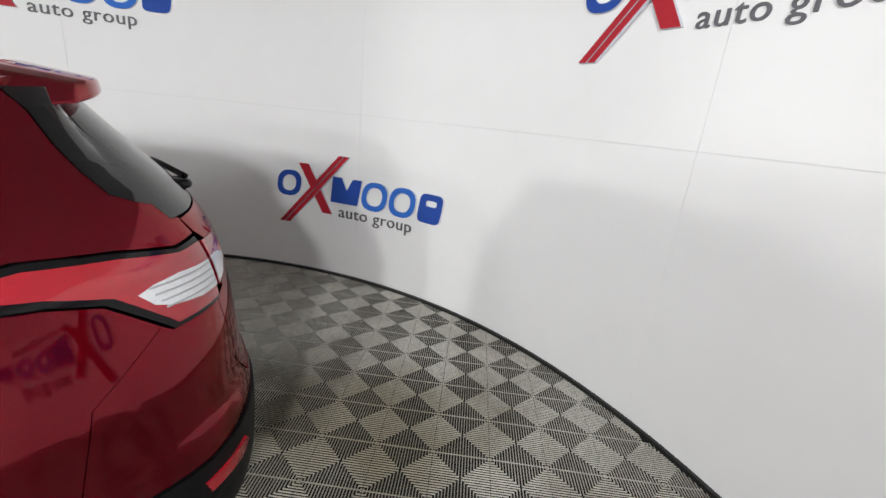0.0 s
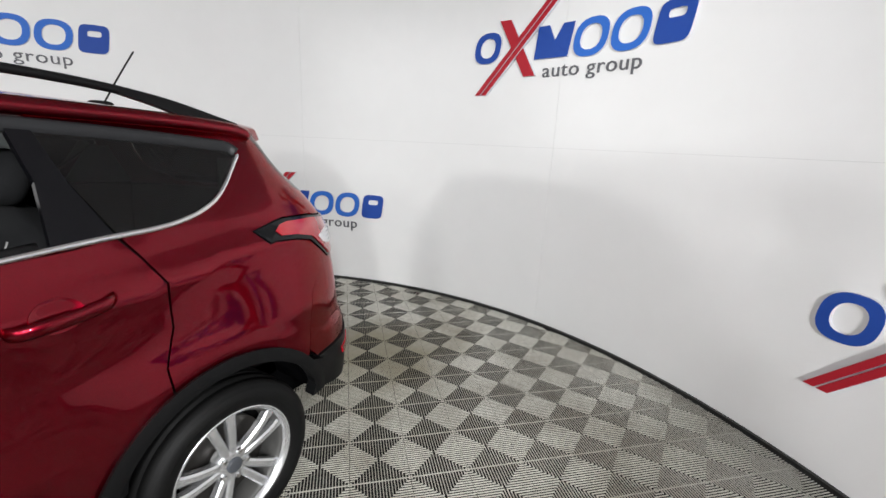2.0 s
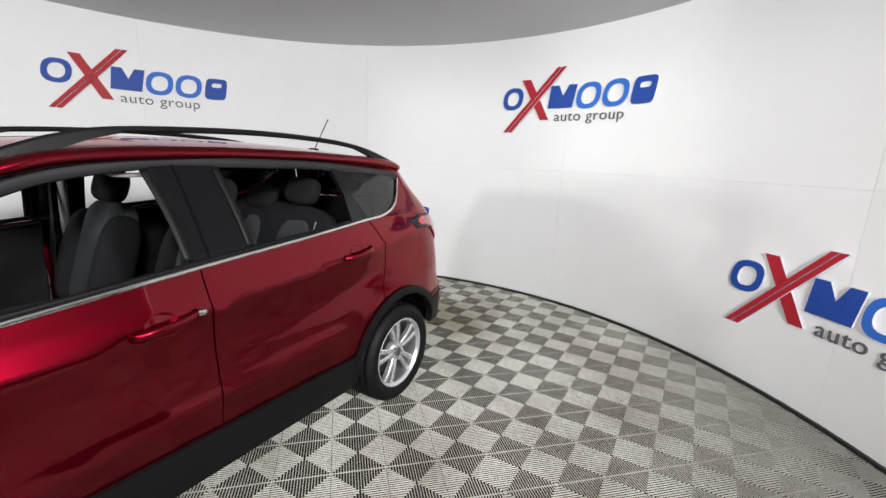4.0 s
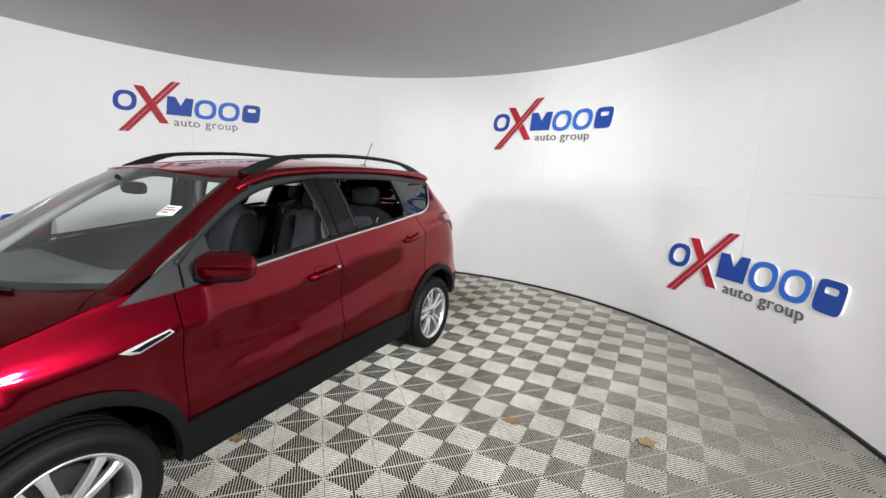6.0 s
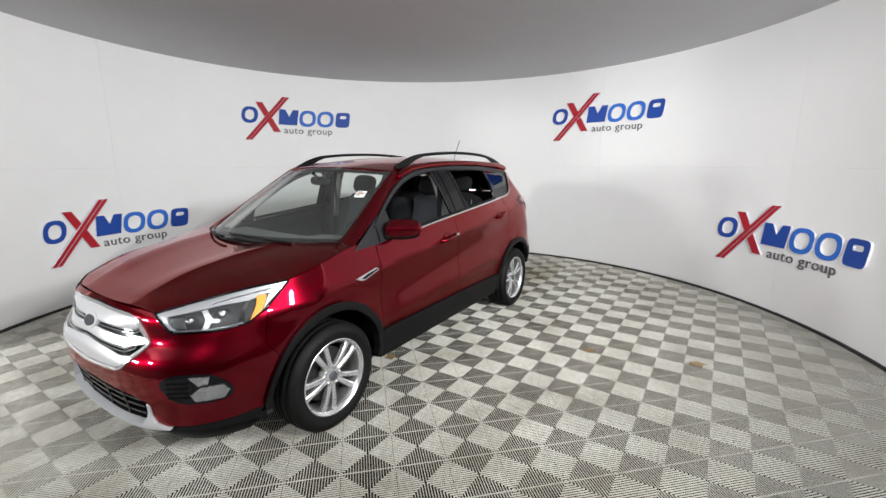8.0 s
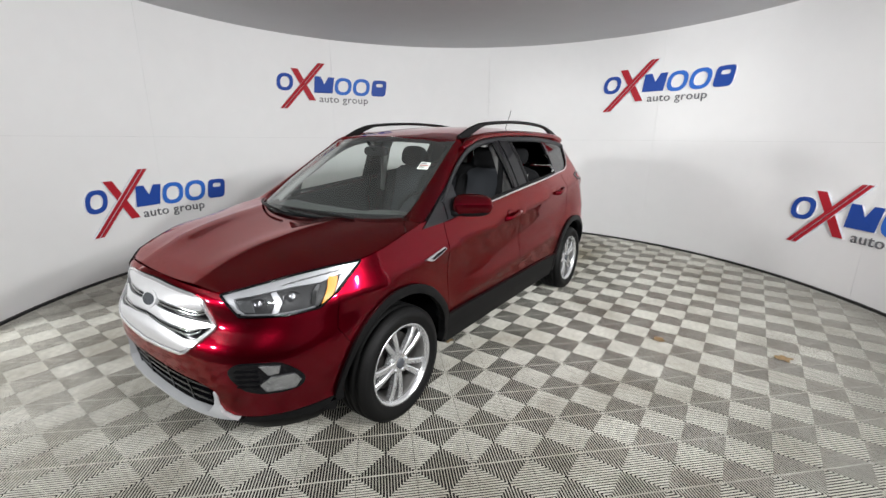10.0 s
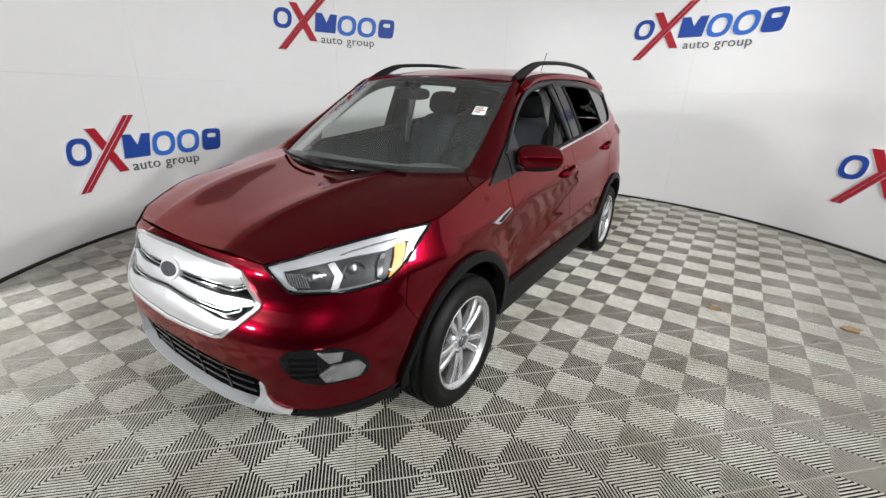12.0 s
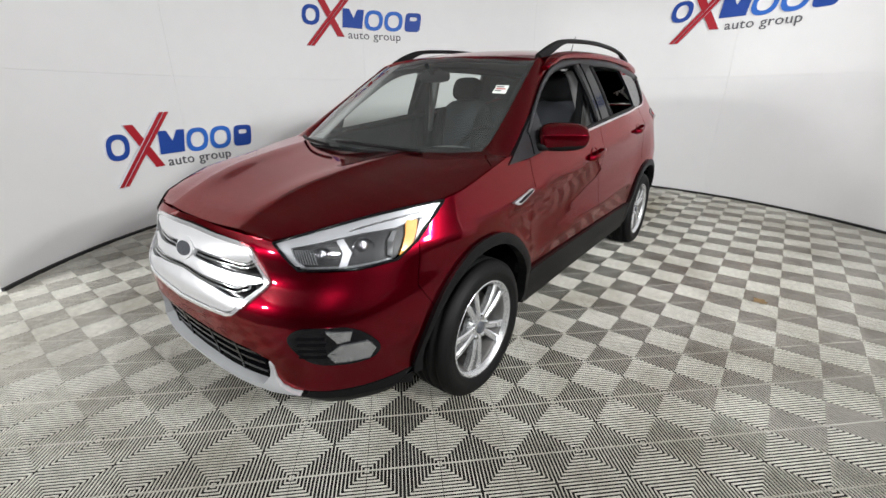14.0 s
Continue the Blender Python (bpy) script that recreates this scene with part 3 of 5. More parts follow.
def panel_mesh(name, outline, fn, step=0.045, out=0.0, thick=0.012, both=False, mirror=False):
    """A curved panel with thickness from an outline on one of the surfaces above, with its true surface normals.
    both: the other half is joined to it; mirror: the other half alone."""
    pts, faces, rim = cut_panel(outline, step)
    e = 1e-3
    V, N = [], []
    for a, b in pts:
        p = fn(a, b, out)
        da = fn(a + e, b, out) - fn(a - e, b, out)
        db = fn(a, b + e, out) - fn(a, b - e, out)
        n = np.cross(da, db)
        n /= np.linalg.norm(n) + 1e-12
        V.append(p)
        N.append(n)
    V, N = np.array(V), np.array(N)
    c = V.mean(0) - np.array([0, 0.1, 0.75])
    flip = (N.mean(0) @ c) < 0
    if flip:
        N = -N
        faces = [f[::-1] for f in faces]
        rim = [(b, a) for a, b in rim]
    k = len(V)
    rv, rn, rf = [], [], []
    for a, b in rim:
        q0, q1 = V[a], V[b]
        i = k + len(rv)
        side = np.cross(q1 - q0, N[a])
        side /= np.linalg.norm(side) + 1e-12
        rv += [q0, q1, q1 - N[b] * thick, q0 - N[a] * thick]
        rn += [side] * 4
        rf.append([i + 1, i, i + 3, i + 2])
    AV = np.vstack([V, rv]) if rv else V
    AN = np.vstack([N, rn]) if rn else N
    AF = [list(f) for f in faces] + rf
    sx = np.array([-1, 1, 1])
    if mirror:
        AV, AN, AF = AV * sx, AN * sx, [f[::-1] for f in AF]
    if both:
        m = len(AV)
        AF = AF + [[i + m for i in f[::-1]] for f in AF]
        AV, AN = np.vstack([AV, AV * sx]), np.vstack([AN, AN * sx])
    me = bpy.data.meshes.new(name)
    me.from_pydata(AV.tolist(), [], AF)
    for p in me.polygons:
        p.use_smooth = True
    me.normals_split_custom_set_from_vertices(AN.tolist())
    return me


def panel(name, outline, fn, material, parent, label="", pair=False, **kw):
    """One panel, or with pair the left and the right one."""
    me = panel_mesh(name, outline, fn, **kw)
    obs = [part(name, me, material, parent, label)]
    if pair:
        obs.append(part(name, panel_mesh(name, outline, fn, mirror=True, **kw), material, parent, label))
    return obs


def tube_mesh(name, path, radius, seg=10, flat=(1.0, 1.0), up=(0, 0, 1), mirror=False, taper=None):
    """A bar swept along a path; flat: its width and height as factors of the radius."""
    pts = [Vector(p) for p in path]
    V, F = [], []
    for i, p in enumerate(pts):
        d = (pts[min(i + 1, len(pts) - 1)] - pts[max(i - 1, 0)]).normalized()
        a = d.cross(Vector(up)).normalized()
        b = a.cross(d).normalized()
        r = radius * (taper(i / (len(pts) - 1)) if taper else 1)
        for k in range(seg):
            t = 2 * math.pi * k / seg
            q = p + a * (math.cos(t) * r * flat[0]) + b * (math.sin(t) * r * flat[1])
            V.append((-q.x if mirror else q.x, q.y, q.z))
    for i in range(len(pts) - 1):
        for k in range(seg):
            j = (k + 1) % seg
            f = [i * seg + k, i * seg + j, (i + 1) * seg + j, (i + 1) * seg + k]
            F.append(f[::-1] if mirror else f)
    F.append(list(range(seg)))
    F.append([(len(pts) - 1) * seg + k for k in reversed(range(seg))])
    me = bpy.data.meshes.new(name)
    me.from_pydata(V, [], F)
    bm = bmesh.new()
    bm.from_mesh(me)
    bmesh.ops.recalc_face_normals(bm, faces=bm.faces[:])
    bm.to_mesh(me)
    bm.free()
    for p in me.polygons:
        p.use_smooth = len(p.vertices) == 4
    return me


def tube(name, path, radius, material, parent, label="", pair=False, **kw):
    obs = [part(name, tube_mesh(name, path, radius, **kw), material, parent, label)]
    if pair:
        obs.append(part(name, tube_mesh(name, path, radius, mirror=True, **kw), material, parent, label))
    return obs


def lathe(profile, seg=64, closed=False):
    """Turns (x, r) points round the x axis."""
    bm = bmesh.new()
    rings = []
    for x, r in profile:
        rings.append([bm.verts.new((x, r * math.cos(2 * math.pi * k / seg), r * math.sin(2 * math.pi * k / seg))) for k in range(seg)])
    prs = list(zip(rings, rings[1:])) + ([(rings[-1], rings[0])] if closed else [])
    for p, q in prs:
        for k in range(seg):
            bm.faces.new((p[k], p[(k + 1) % seg], q[(k + 1) % seg], q[k]))
    bmesh.ops.recalc_face_normals(bm, faces=bm.faces[:])
    return bm


def blob(cx, cy, cz, rx, ry, rz, power=3.0, seg=28, rings=18, turn=None):
    """A cushion-like rounded box."""
    bm = bmesh.new()
    bmesh.ops.create_uvsphere(bm, u_segments=seg, v_segments=rings, radius=1)
    for v in bm.verts:
        k = (abs(v.co.x) ** power + abs(v.co.y) ** power + abs(v.co.z) ** power) ** (1 / power)
        v.co = Vector((v.co.x / k * rx, v.co.y / k * ry, v.co.z / k * rz))
        if turn:
            v.co = turn @ v.co
        v.co += Vector((cx, cy, cz))
    return bm


def arc_pts(cy, cz, r, a0, a1, n=16, tight=0.0):
    """Points of an arc on the side, as distances along the plan and heights; tight: how much closer it runs ahead of the wheel."""
    pts = []
    for i in range(n + 1):
        a = a0 + (a1 - a0) * i / n
        q = r - tight * min(max((a - 105) / 50, 0), 1)
        pts.append((s_y(cy + q * math.cos(radians(a))), cz + q * math.sin(radians(a))))
    return pts


AX_F, AX_R, AX_Z = -1.345, 1.345, 0.331
R_IN, R_OUT = 0.410, 0.461
car = tagged(new("car"), "dark red metallic sport utility car, black cladding, side windows lowered", "car")
S = s_y
g = 0.003

# front wing: behind the bumper, round the arch, up to the bonnet
hood_side = [(a, b - 0.004) for a, b in HOOD_LINE[:-6:-1]]
wing = ([(S(-0.9015), 0.50)] + [(S(-0.9015), z) for z in (0.7, 0.9, 1.06)] + [(S(-0.99), 1.095)] + hood_side
        + [(1.258, 0.972), (1.12, 0.865), (S(-1.755), 0.70)] + arc_pts(AX_F, AX_Z, R_OUT - 0.02, 143, 20, tight=0.027))
panel("front_wing", wing, body_xyz, M_PAINT, car, pair=True)
# doors
belt = lambda y: float(BELT(y))
door_f = ([(S(-0.897), 0.45), (S(0.119), 0.45)] + [(S(0.112), 0.8), (S(0.10), 1.0), (S(0.09), belt(0.09) - 0.004)]
          + [(S(y), belt(y) - 0.004) for y in (-0.2, -0.5, -0.75, -0.86)] + [(S(-0.896), 1.06), (S(-0.897), 0.8)])
panel("front_door", door_f, body_xyz, M_PAINT, car, pair=True)
door_r = ([(S(0.124), 0.45), (S(0.82), 0.45)] + [(S(AX_R + (R_OUT - 0.01) * math.cos(radians(a))), AX_Z + (R_OUT - 0.01) * math.sin(radians(a))) for a in (164, 150, 136, 124, 114.8)]
          + [(S(1.15), 0.83), (4.034, 0.95), (4.034, 1.093), (3.989, 1.176), (3.946, 1.238)] + [(S(y), belt(y) - 0.004) for y in (1.0, 0.6, 0.3, 0.096)]
          + [(S(0.106), 1.0), (S(0.118), 0.8)])
panel("rear_door", door_r, body_xyz, M_PAINT, car, pair=True)
# rear quarter with the pillar behind the glass
QG_LOW = [(3.952, 1.246), (4.06, 1.254), (4.16, 1.270), (4.225, 1.290), (4.285, 1.318), (4.345, 1.362), (4.405, 1.415), (4.46, 1.466)]
QG_TOP = [(4.425, 1.490), (4.30, 1.503), (4.10, 1.518), (3.845, 1.532)]
GLASS_EDGE = [(4.983, 1.250), (4.948, 1.290), (4.86, 1.303), (4.775, 1.325), (4.715, 1.375), (4.672, 1.43), (4.637, 1.500), (4.59, 1.545), (4.545, 1.566)]
quarter = ([(S(1.156), 0.83)] + arc_pts(AX_R, AX_Z, R_OUT - 0.015, 114, 40, 10) + [(4.553, 0.66), (4.607, 0.898), (4.721, 0.984), (4.779, 1.027)]
           + [(4.664, 1.109), (4.563, 1.134), (4.455, 1.143), (4.425, 1.139), (4.372, 1.195), (4.485, 1.218), (4.535, 1.226), (4.716, 1.218), (4.906, 1.196), (5.04, 1.203), (5.03, 1.247)] + GLASS_EDGE
           + [(4.35, 1.57), (S(1.20), 1.575), (3.845, 1.575), (3.845, 1.538)] + [(s, z + 0.005) for s, z in QG_TOP[::-1]] + [(s + 0.004, z - 0.004) for s, z in QG_LOW[::-1]]
           + [(3.996, 1.179), (4.041, 1.095), (4.041, 0.95)])
panel("quarter_panel", quarter, body_xyz, M_PAINT, car, pair=True, step=0.04)
# black cladding: arches, sills, bumper corners
tail_f = [(S(-0.895), 0.30), (S(-0.895), 0.475)]
arch_f = tail_f + arc_pts(AX_F, AX_Z, R_OUT, 18, 166, 24, tight=0.027) + [(S(-1.787), 0.37), (S(-1.785), 0.325), (S(-1.745), 0.325)] + arc_pts(AX_F, AX_Z, R_IN, 172, 2, 24) + [(S(-0.945), 0.30)]
panel("wheel_arch_trim", arch_f, lambda s, z, o=0: body_xyz(s, z, o + 0.008 * np.clip((0.475 - math.hypot(np.interp(s, _slen, _plan[:, 1]) - AX_F, z - AX_Z)) / 0.05, 0, 1)), M_CLAD, car, "black plastic wheel arch trim", pair=True, out=0.014, thick=0.05, step=0.03)
arch_r = [(S(0.875), 0.30), (S(0.875), 0.475)] + arc_pts(AX_R, AX_Z, R_OUT, 162, 38, 24) + [(S(1.745), 0.60), (S(1.80), 0.58), (S(1.80), 0.43), (S(1.715), 0.43), (S(1.722), 0.465)] + arc_pts(AX_R, AX_Z, R_IN, 22, 176, 24) + [(S(0.935), 0.30)]
panel("wheel_arch_trim", arch_r, lambda s, z, o=0: body_xyz(s, z, o + 0.008 * np.clip((0.475 - math.hypot(np.interp(s, _slen, _plan[:, 1]) - AX_R, z - AX_Z)) / 0.05, 0, 1)), M_CLAD, car, "black plastic wheel arch trim", pair=True, out=0.014, thick=0.05, step=0.03)
sill = [(S(-0.905), 0.27), (S(0.885), 0.27), (S(0.885), 0.470), (S(0.4), 0.474), (S(-0.905), 0.474)]
panel("sill_trim", sill, body_xyz, M_CLAD, car, "black plastic sill trim", pair=True, out=0.018, thick=0.06)

# front bumper
F_ = s_f
bumper = ([(0.0, 0.505), (0.19, 0.503), (0.40, 0.493), (0.455, 0.480), (0.503, 0.464), (0.518, 0.442), (0.515, 0.388), (0.537, 0.356), (0.585, 0.338), (0.70, 0.337), (0.85, 0.342), (1.115, 0.355)]
          + arc_pts(AX_F, AX_Z, R_OUT - 0.02, 176, 143.4, 7, tight=0.027) + [(S(-1.758), 0.70), (1.116, 0.862)]
          + [(1.02, 0.807), (0.867, 0.792), (0.638, 0.792), (0.566, 0.844), (0.503, 0.882), (0.40, 0.888), (0.0, 0.894), (0.0, 0.88)]
          + [(F_(0.34), 0.866), (F_(0.406), 0.855), (F_(0.500), 0.752), (F_(0.495), 0.738), (F_(0.370), 0.626), (F_(0.33), 0.614), (F_(0.0), 0.596)])
panel("front_bumper", bumper, body_xyz, M_PAINT, car, both=True, step=0.04)
fog = smooth_curve([(0.600, 0.560), (0.635, 0.608), (0.72, 0.617), (0.83, 0.603), (0.915, 0.525), (0.89, 0.470), (0.78, 0.460), (0.67, 0.480)], 5, True)
panel("fog_lamp_surround", [tuple(p) for p in fog], body_xyz, M_GLOSS, car, "gloss black fog lamp pocket", pair=True, out=0.004, thick=0.01, step=0.03)
fl1 = [(0.735, 0.603), (0.822, 0.596), (0.812, 0.562), (0.770, 0.558)]
fl2 = [(0.735, 0.515), (0.78, 0.548), (0.875, 0.548), (0.900, 0.515), (0.875, 0.478), (0.755, 0.478)]
panel("fog_lamp", fl1, body_xyz, M_FOGB, car, "clear fog lamp", pair=True, out=0.010, thick=0.008, step=0.03)
panel("fog_lamp", fl2, body_xyz, M_FOGB, car, "silver fog lamp bezel", pair=True, out=0.012, thick=0.010, step=0.03)
for z in (0.50, 0.525, 0.55, 0.575):
    panel("fog_pocket_rib", [(0.635, z), (0.73, z), (0.73, z + 0.006), (0.635, z + 0.006)], body_xyz, M_DARK, car, pair=True, out=0.010, thick=0.006, step=0.05)
low_in = [(0.0, 0.502), (0.19, 0.50), (0.40, 0.490), (0.452, 0.478), (0.50, 0.46), (0.49, 0.40), (0.455, 0.346), (0.22, 0.326), (0.0, 0.324)]
panel("lower_grille", low_in, body_xyz, M_DARK, car, "black lower intake", both=True, out=-0.035, thick=0.01)
for z in (0.37, 0.41, 0.45):
    panel("intake_slat", [(0.0, z), (0.45, z + 0.004), (0.45, z + 0.017), (0.0, z + 0.013)], body_xyz, M_GLOSS, car, both=True, out=-0.014, thick=0.02)
for x in (0.12, 0.30):
    panel("intake_post", [(x, 0.345), (x + 0.012, 0.345), (x + 0.012, 0.49), (x, 0.49)], body_xyz, M_GLOSS, car, pair=True, out=-0.012, thick=0.02)
lip = [(0.0, 0.309), (0.30, 0.311), (0.48, 0.316), (0.61, 0.325), (0.575, 0.333), (0.532, 0.352), (0.514, 0.385), (0.513, 0.44), (0.503, 0.458), (0.497, 0.425), (0.487, 0.385), (0.45, 0.340), (0.22, 0.324), (0.0, 0.322)]
panel("skid_plate", lip, lambda s, z, o=0: body_xyz(s, z, o + 0.012 * (1 - soft(z, 0.33, 0.42))), M_SILVER, car, "silver painted bumper lip", both=True, out=0.006, thick=0.04)
valance = [(0.0, 0.292), (0.45, 0.297), (0.62, 0.307), (0.85, 0.303), (1.0, 0.295), (S(-1.775), 0.255), (S(-1.775), 0.36), (1.10, 0.352), (0.85, 0.338), (0.70, 0.333), (0.640, 0.332), (0.630, 0.323), (0.48, 0.314), (0.30, 0.309), (0.0, 0.307)]
panel("lower_valance", valance, body_xyz, M_CLAD, car, "black plastic under the bumper", both=True, out=0.004, thick=0.05)
# added skirt: keeps low lamp light off the floor under the nose
panel("air_dam", [(0.0, 0.175), (0.75, 0.175), (1.0, 0.19), (1.06, 0.24), (1.06, 0.31), (0.0, 0.31)], body_xyz, M_CLAD, car, "black skirt added under the nose to block low light", both=True, out=-0.05, thick=0.012)

# grille
gr_edge = [(0.0, 0.878), (0.34, 0.871), (0.411, 0.859), (0.505, 0.753), (0.500, 0.737), (0.373, 0.622), (0.332, 0.610), (0.0, 0.592)]
gr_inner = [(0.0, 0.866), (0.338, 0.859), (0.402, 0.848), (0.489, 0.751), (0.486, 0.741), (0.366, 0.633), (0.328, 0.621), (0.0, 0.603)]
panel("grille", [(F_(x), z) for x, z in gr_edge], body_xyz, M_GLOSS, car, "chrome grille with three broad bars", both=True, out=-0.014, thick=0.02)
panel("grille_frame", [(F_(x), z) for x, z in gr_edge + gr_inner[::-1]], body_xyz, M_BRIGHT, car, "chrome grille frame", both=True, out=0.012, thick=0.024, step=0.03)
bars = ([(0.0, 0.862), (0.338, 0.855), (0.396, 0.845), (0.428, 0.818), (0.40, 0.800), (0.36, 0.793), (0.20, 0.800), (0.0, 0.802)],
        [(0.0, 0.776), (0.15, 0.770), (0.31, 0.757), (0.462, 0.757), (0.484, 0.746), (0.44, 0.733), (0.40, 0.727), (0.36, 0.715), (0.20, 0.721), (0.0, 0.733)],
        [(0.0, 0.709), (0.235, 0.694), (0.34, 0.680), (0.415, 0.686), (0.452, 0.716), (0.462, 0.722), (0.363, 0.635), (0.326, 0.623), (0.0, 0.606)])
for b in bars:
    z_mid = b[0][1] * 0.5 + b[-1][1] * 0.5
    panel("grille_bar", [(F_(x), z) for x, z in b], lambda s, z, o=0, zm=z_mid: body_xyz(s, z, o + 0.009 * math.cos(min(1.5, abs(z - zm) / 0.04))), M_SATIN, car, "satin silver grille bar", both=True, out=-0.002, thick=0.014, step=(0.05, 0.010))
for run in (((0.0, 0.7885), (0.15, 0.788), (0.29, 0.7845), (0.365, 0.781), (0.40, 0.789), (0.443, 0.806)), ((0.0, 0.7215), (0.15, 0.711), (0.27, 0.704), (0.355, 0.702), (0.385, 0.709), (0.415, 0.719))):
    for up in (0.0065, -0.0065):
        line = [body_xyz(F_(x), z + up, 0.0) for x, z in smooth_curve(run, 5)]
        tube("grille_strip", line, 0.0040, M_CHROME, car, "thin chrome line", pair=True, seg=8)
    xe, ze = run[-1]
    tip = [body_xyz(F_(xe + 0.007 * math.cos(a)), ze + 0.0065 * math.sin(a), 0.0) for a in np.linspace(-1.57, 1.57, 7)]
    tube("grille_strip_end", tip, 0.0040, M_CHROME, car, pair=True, seg=8)
ov = [(0.056 * math.cos(t), 0.026 * math.sin(t)) for t in np.linspace(0, 2 * math.pi, 33)[:-1]]
badge_fn = lambda x, z, o=0: np.array([x, -2.180 + 0.45 * (z - 0.79) + 0.2 * x * x - o, z])
panel("badge_rim", [(x * 1.25, 0.789 + z * 1.52) for x, z in ov], badge_fn, M_SATIN, car, "oval chrome badge rim", out=0.018, thick=0.02, step=0.03)
panel("badge", [(x, 0.789 + z) for x, z in ov], badge_fn, M_BADGE, car, "plain dark oval badge", out=0.022, thick=0.01, step=0.03)

# bonnet
front_edge = [tuple(body_xyz(F_(x), 0.900 - 0.05 * x ** 2)[:2]) for x in (0.0, 0.12, 0.24, 0.36, 0.44)]
corner = [(0.806, -1.222), (0.752, -1.175), (0.712, -1.122)]
hood = ([(0.0, front_edge[0][1])] + front_edge[1:] + [(x - 0.002, y) for x, y, z in HOOD_EDGE if y < -1.24] + corner
        + [(0.675, -1.105), (0.58, -1.19), (0.4, -1.30), (0.2, -1.37), (0.0, -1.39)])
panel("bonnet", hood, hood_xyz, M_PAINT, car, "bonnet with two raised creases", both=True, step=(0.008, 0.05), thick=0.02)
wing_cap = [(x - 0.001, y) for x, y, z in HOOD_EDGE if y > -1.26] + [(0.80, -1.03), (0.755, -1.02), (0.685, -1.085)] + [(x + 0.004, y + 0.005) for x, y in corner[::-1]]
panel("wing_cap", wing_cap, hood_xyz, M_PAINT, car, pair=True, step=0.03, thick=0.02)
# cowl between bonnet and screen
cowl = [(0.0, -1.42), (0.4, -1.33), (0.68, -1.12), (0.76, -1.0), (0.76, -0.95), (0.60, -1.05), (0.4, -1.2), (0.0, -1.30)]
panel("cowl", cowl, lambda x, y, o=0: hood_xyz(x, y, o - 0.028), M_CLAD, car, "black plastic cowl", both=True, thick=0.02)
# screen, wipers, mirror
ob = panel("windscreen", [(-0.985, 0.01), (0.985, 0.01), (0.985, 0.99), (-0.985, 0.99)], screen_xyz, M_GLASS, car, "clear windscreen", step=0.12, thick=0.005)[0]
ob.visible_shadow = False
for o_ in ([(-1, 0.0), (1, 0.0), (1, 0.07), (-1, 0.07)], [(-1, 0.93), (1, 0.93), (1, 1.0), (-1, 1.0)], [(-1, 0.07), (-0.90, 0.07), (-0.93, 0.93), (-1, 0.93)], [(0.90, 0.07), (1, 0.07), (1, 0.93), (0.93, 0.93)]):
    panel("screen_border", o_, screen_xyz, M_GLOSS, car, "black painted screen border", step=0.1, out=-0.007, thick=0.004)


def pillar_xyz(k, t, out=0.0):
    """The skin of the front pillar: k from the screen to the door window, t from foot to roof."""
    p = screen_xyz(0.878 + 0.105 * max(t, 0.0) ** 0.5, t * 1.01, 0.006)
    y = -1.12 + 0.76 * t
    q = body_xyz(s_y(y), float(np.interp(y, (-1.12, -0.95, -0.88, -0.80, -0.70, -0.5, -0.36), (1.066, 1.157, 1.200, 1.243, 1.295, 1.418, 1.475))), 0.0)
    n = np.array([0.45, -0.35, 0.8])
    return p + (q - p) * k + n * (0.014 * math.sin(math.pi * min(max(k, 0), 1)) ** 0.8 + out)


panel("front_pillar", [(0.0, 0.0), (1.0, 0.0), (1.0, 1.0), (0.0, 1.0)], pillar_xyz, M_PAINT, car, pair=True, step=0.1, thick=0.02)
for a, b in (((0.62, 0.0), (-0.03, 0.035)), ((-0.08, 0.0), (-0.72, 0.03))):
    path = [screen_xyz(a[0] + (b[0] - a[0]) * t, a[1] + (b[1] - a[1]) * t, 0.018 + 0.008 * math.sin(t * 3.1)) for t in np.linspace(0, 1, 10)]
    tube("wiper", path, 0.008, M_CLAD, car, "black windscreen wiper", seg=6)
panel("windscreen_sticker", [(0.79, 0.565), (0.875, 0.565), (0.875, 0.655), (0.79, 0.655)], screen_xyz, M_PAPER, car, "small white paper sticker", out=-0.006, thick=0.001, step=0.1)
for k, w in enumerate((0.05, 0.08, 0.06)):
    panel("sticker_print", [(0.80, 0.585 + 0.022 * k), (0.80 + w * 0.8, 0.585 + 0.022 * k), (0.80 + w * 0.8, 0.596 + 0.022 * k), (0.80, 0.596 + 0.022 * k)], screen_xyz, M_RED if k == 1 else M_GREY, car, out=-0.004, thick=0.001, step=0.1)

# roof, pillars, rails
roof = [(0.0, -0.56), (0.3, -0.545), (0.5, -0.49), (0.60, -0.42), (0.615, 0.2), (0.605, 1.0), (0.575, 1.45), (0.54, 1.70), (0.3, 1.78), (0.0, 1.80)]
panel("roof", roof, roof_xyz, M_PAINT, car, both=True, step=0.05, thick=0.03)
cant = smooth_curve([(0.795, -1.07, 1.065), (0.742, -0.80, 1.262), (0.68, -0.52, 1.447), (0.652, -0.32, 1.535), (0.640, -0.1, 1.570), (0.632, 0.3, 1.590), (0.626, 0.8, 1.592), (0.598, 1.3, 1.578), (0.568, 1.58, 1.560), (0.552, 1.685, 1.538)], 6)
tube("roof_pillar", [p for p in cant if p[1] > -0.46], 0.036, M_PAINT, car, pair=True, taper=lambda t: min(1.0, 0.45 + 7 * t), seg=16, flat=(1.0, 0.75))
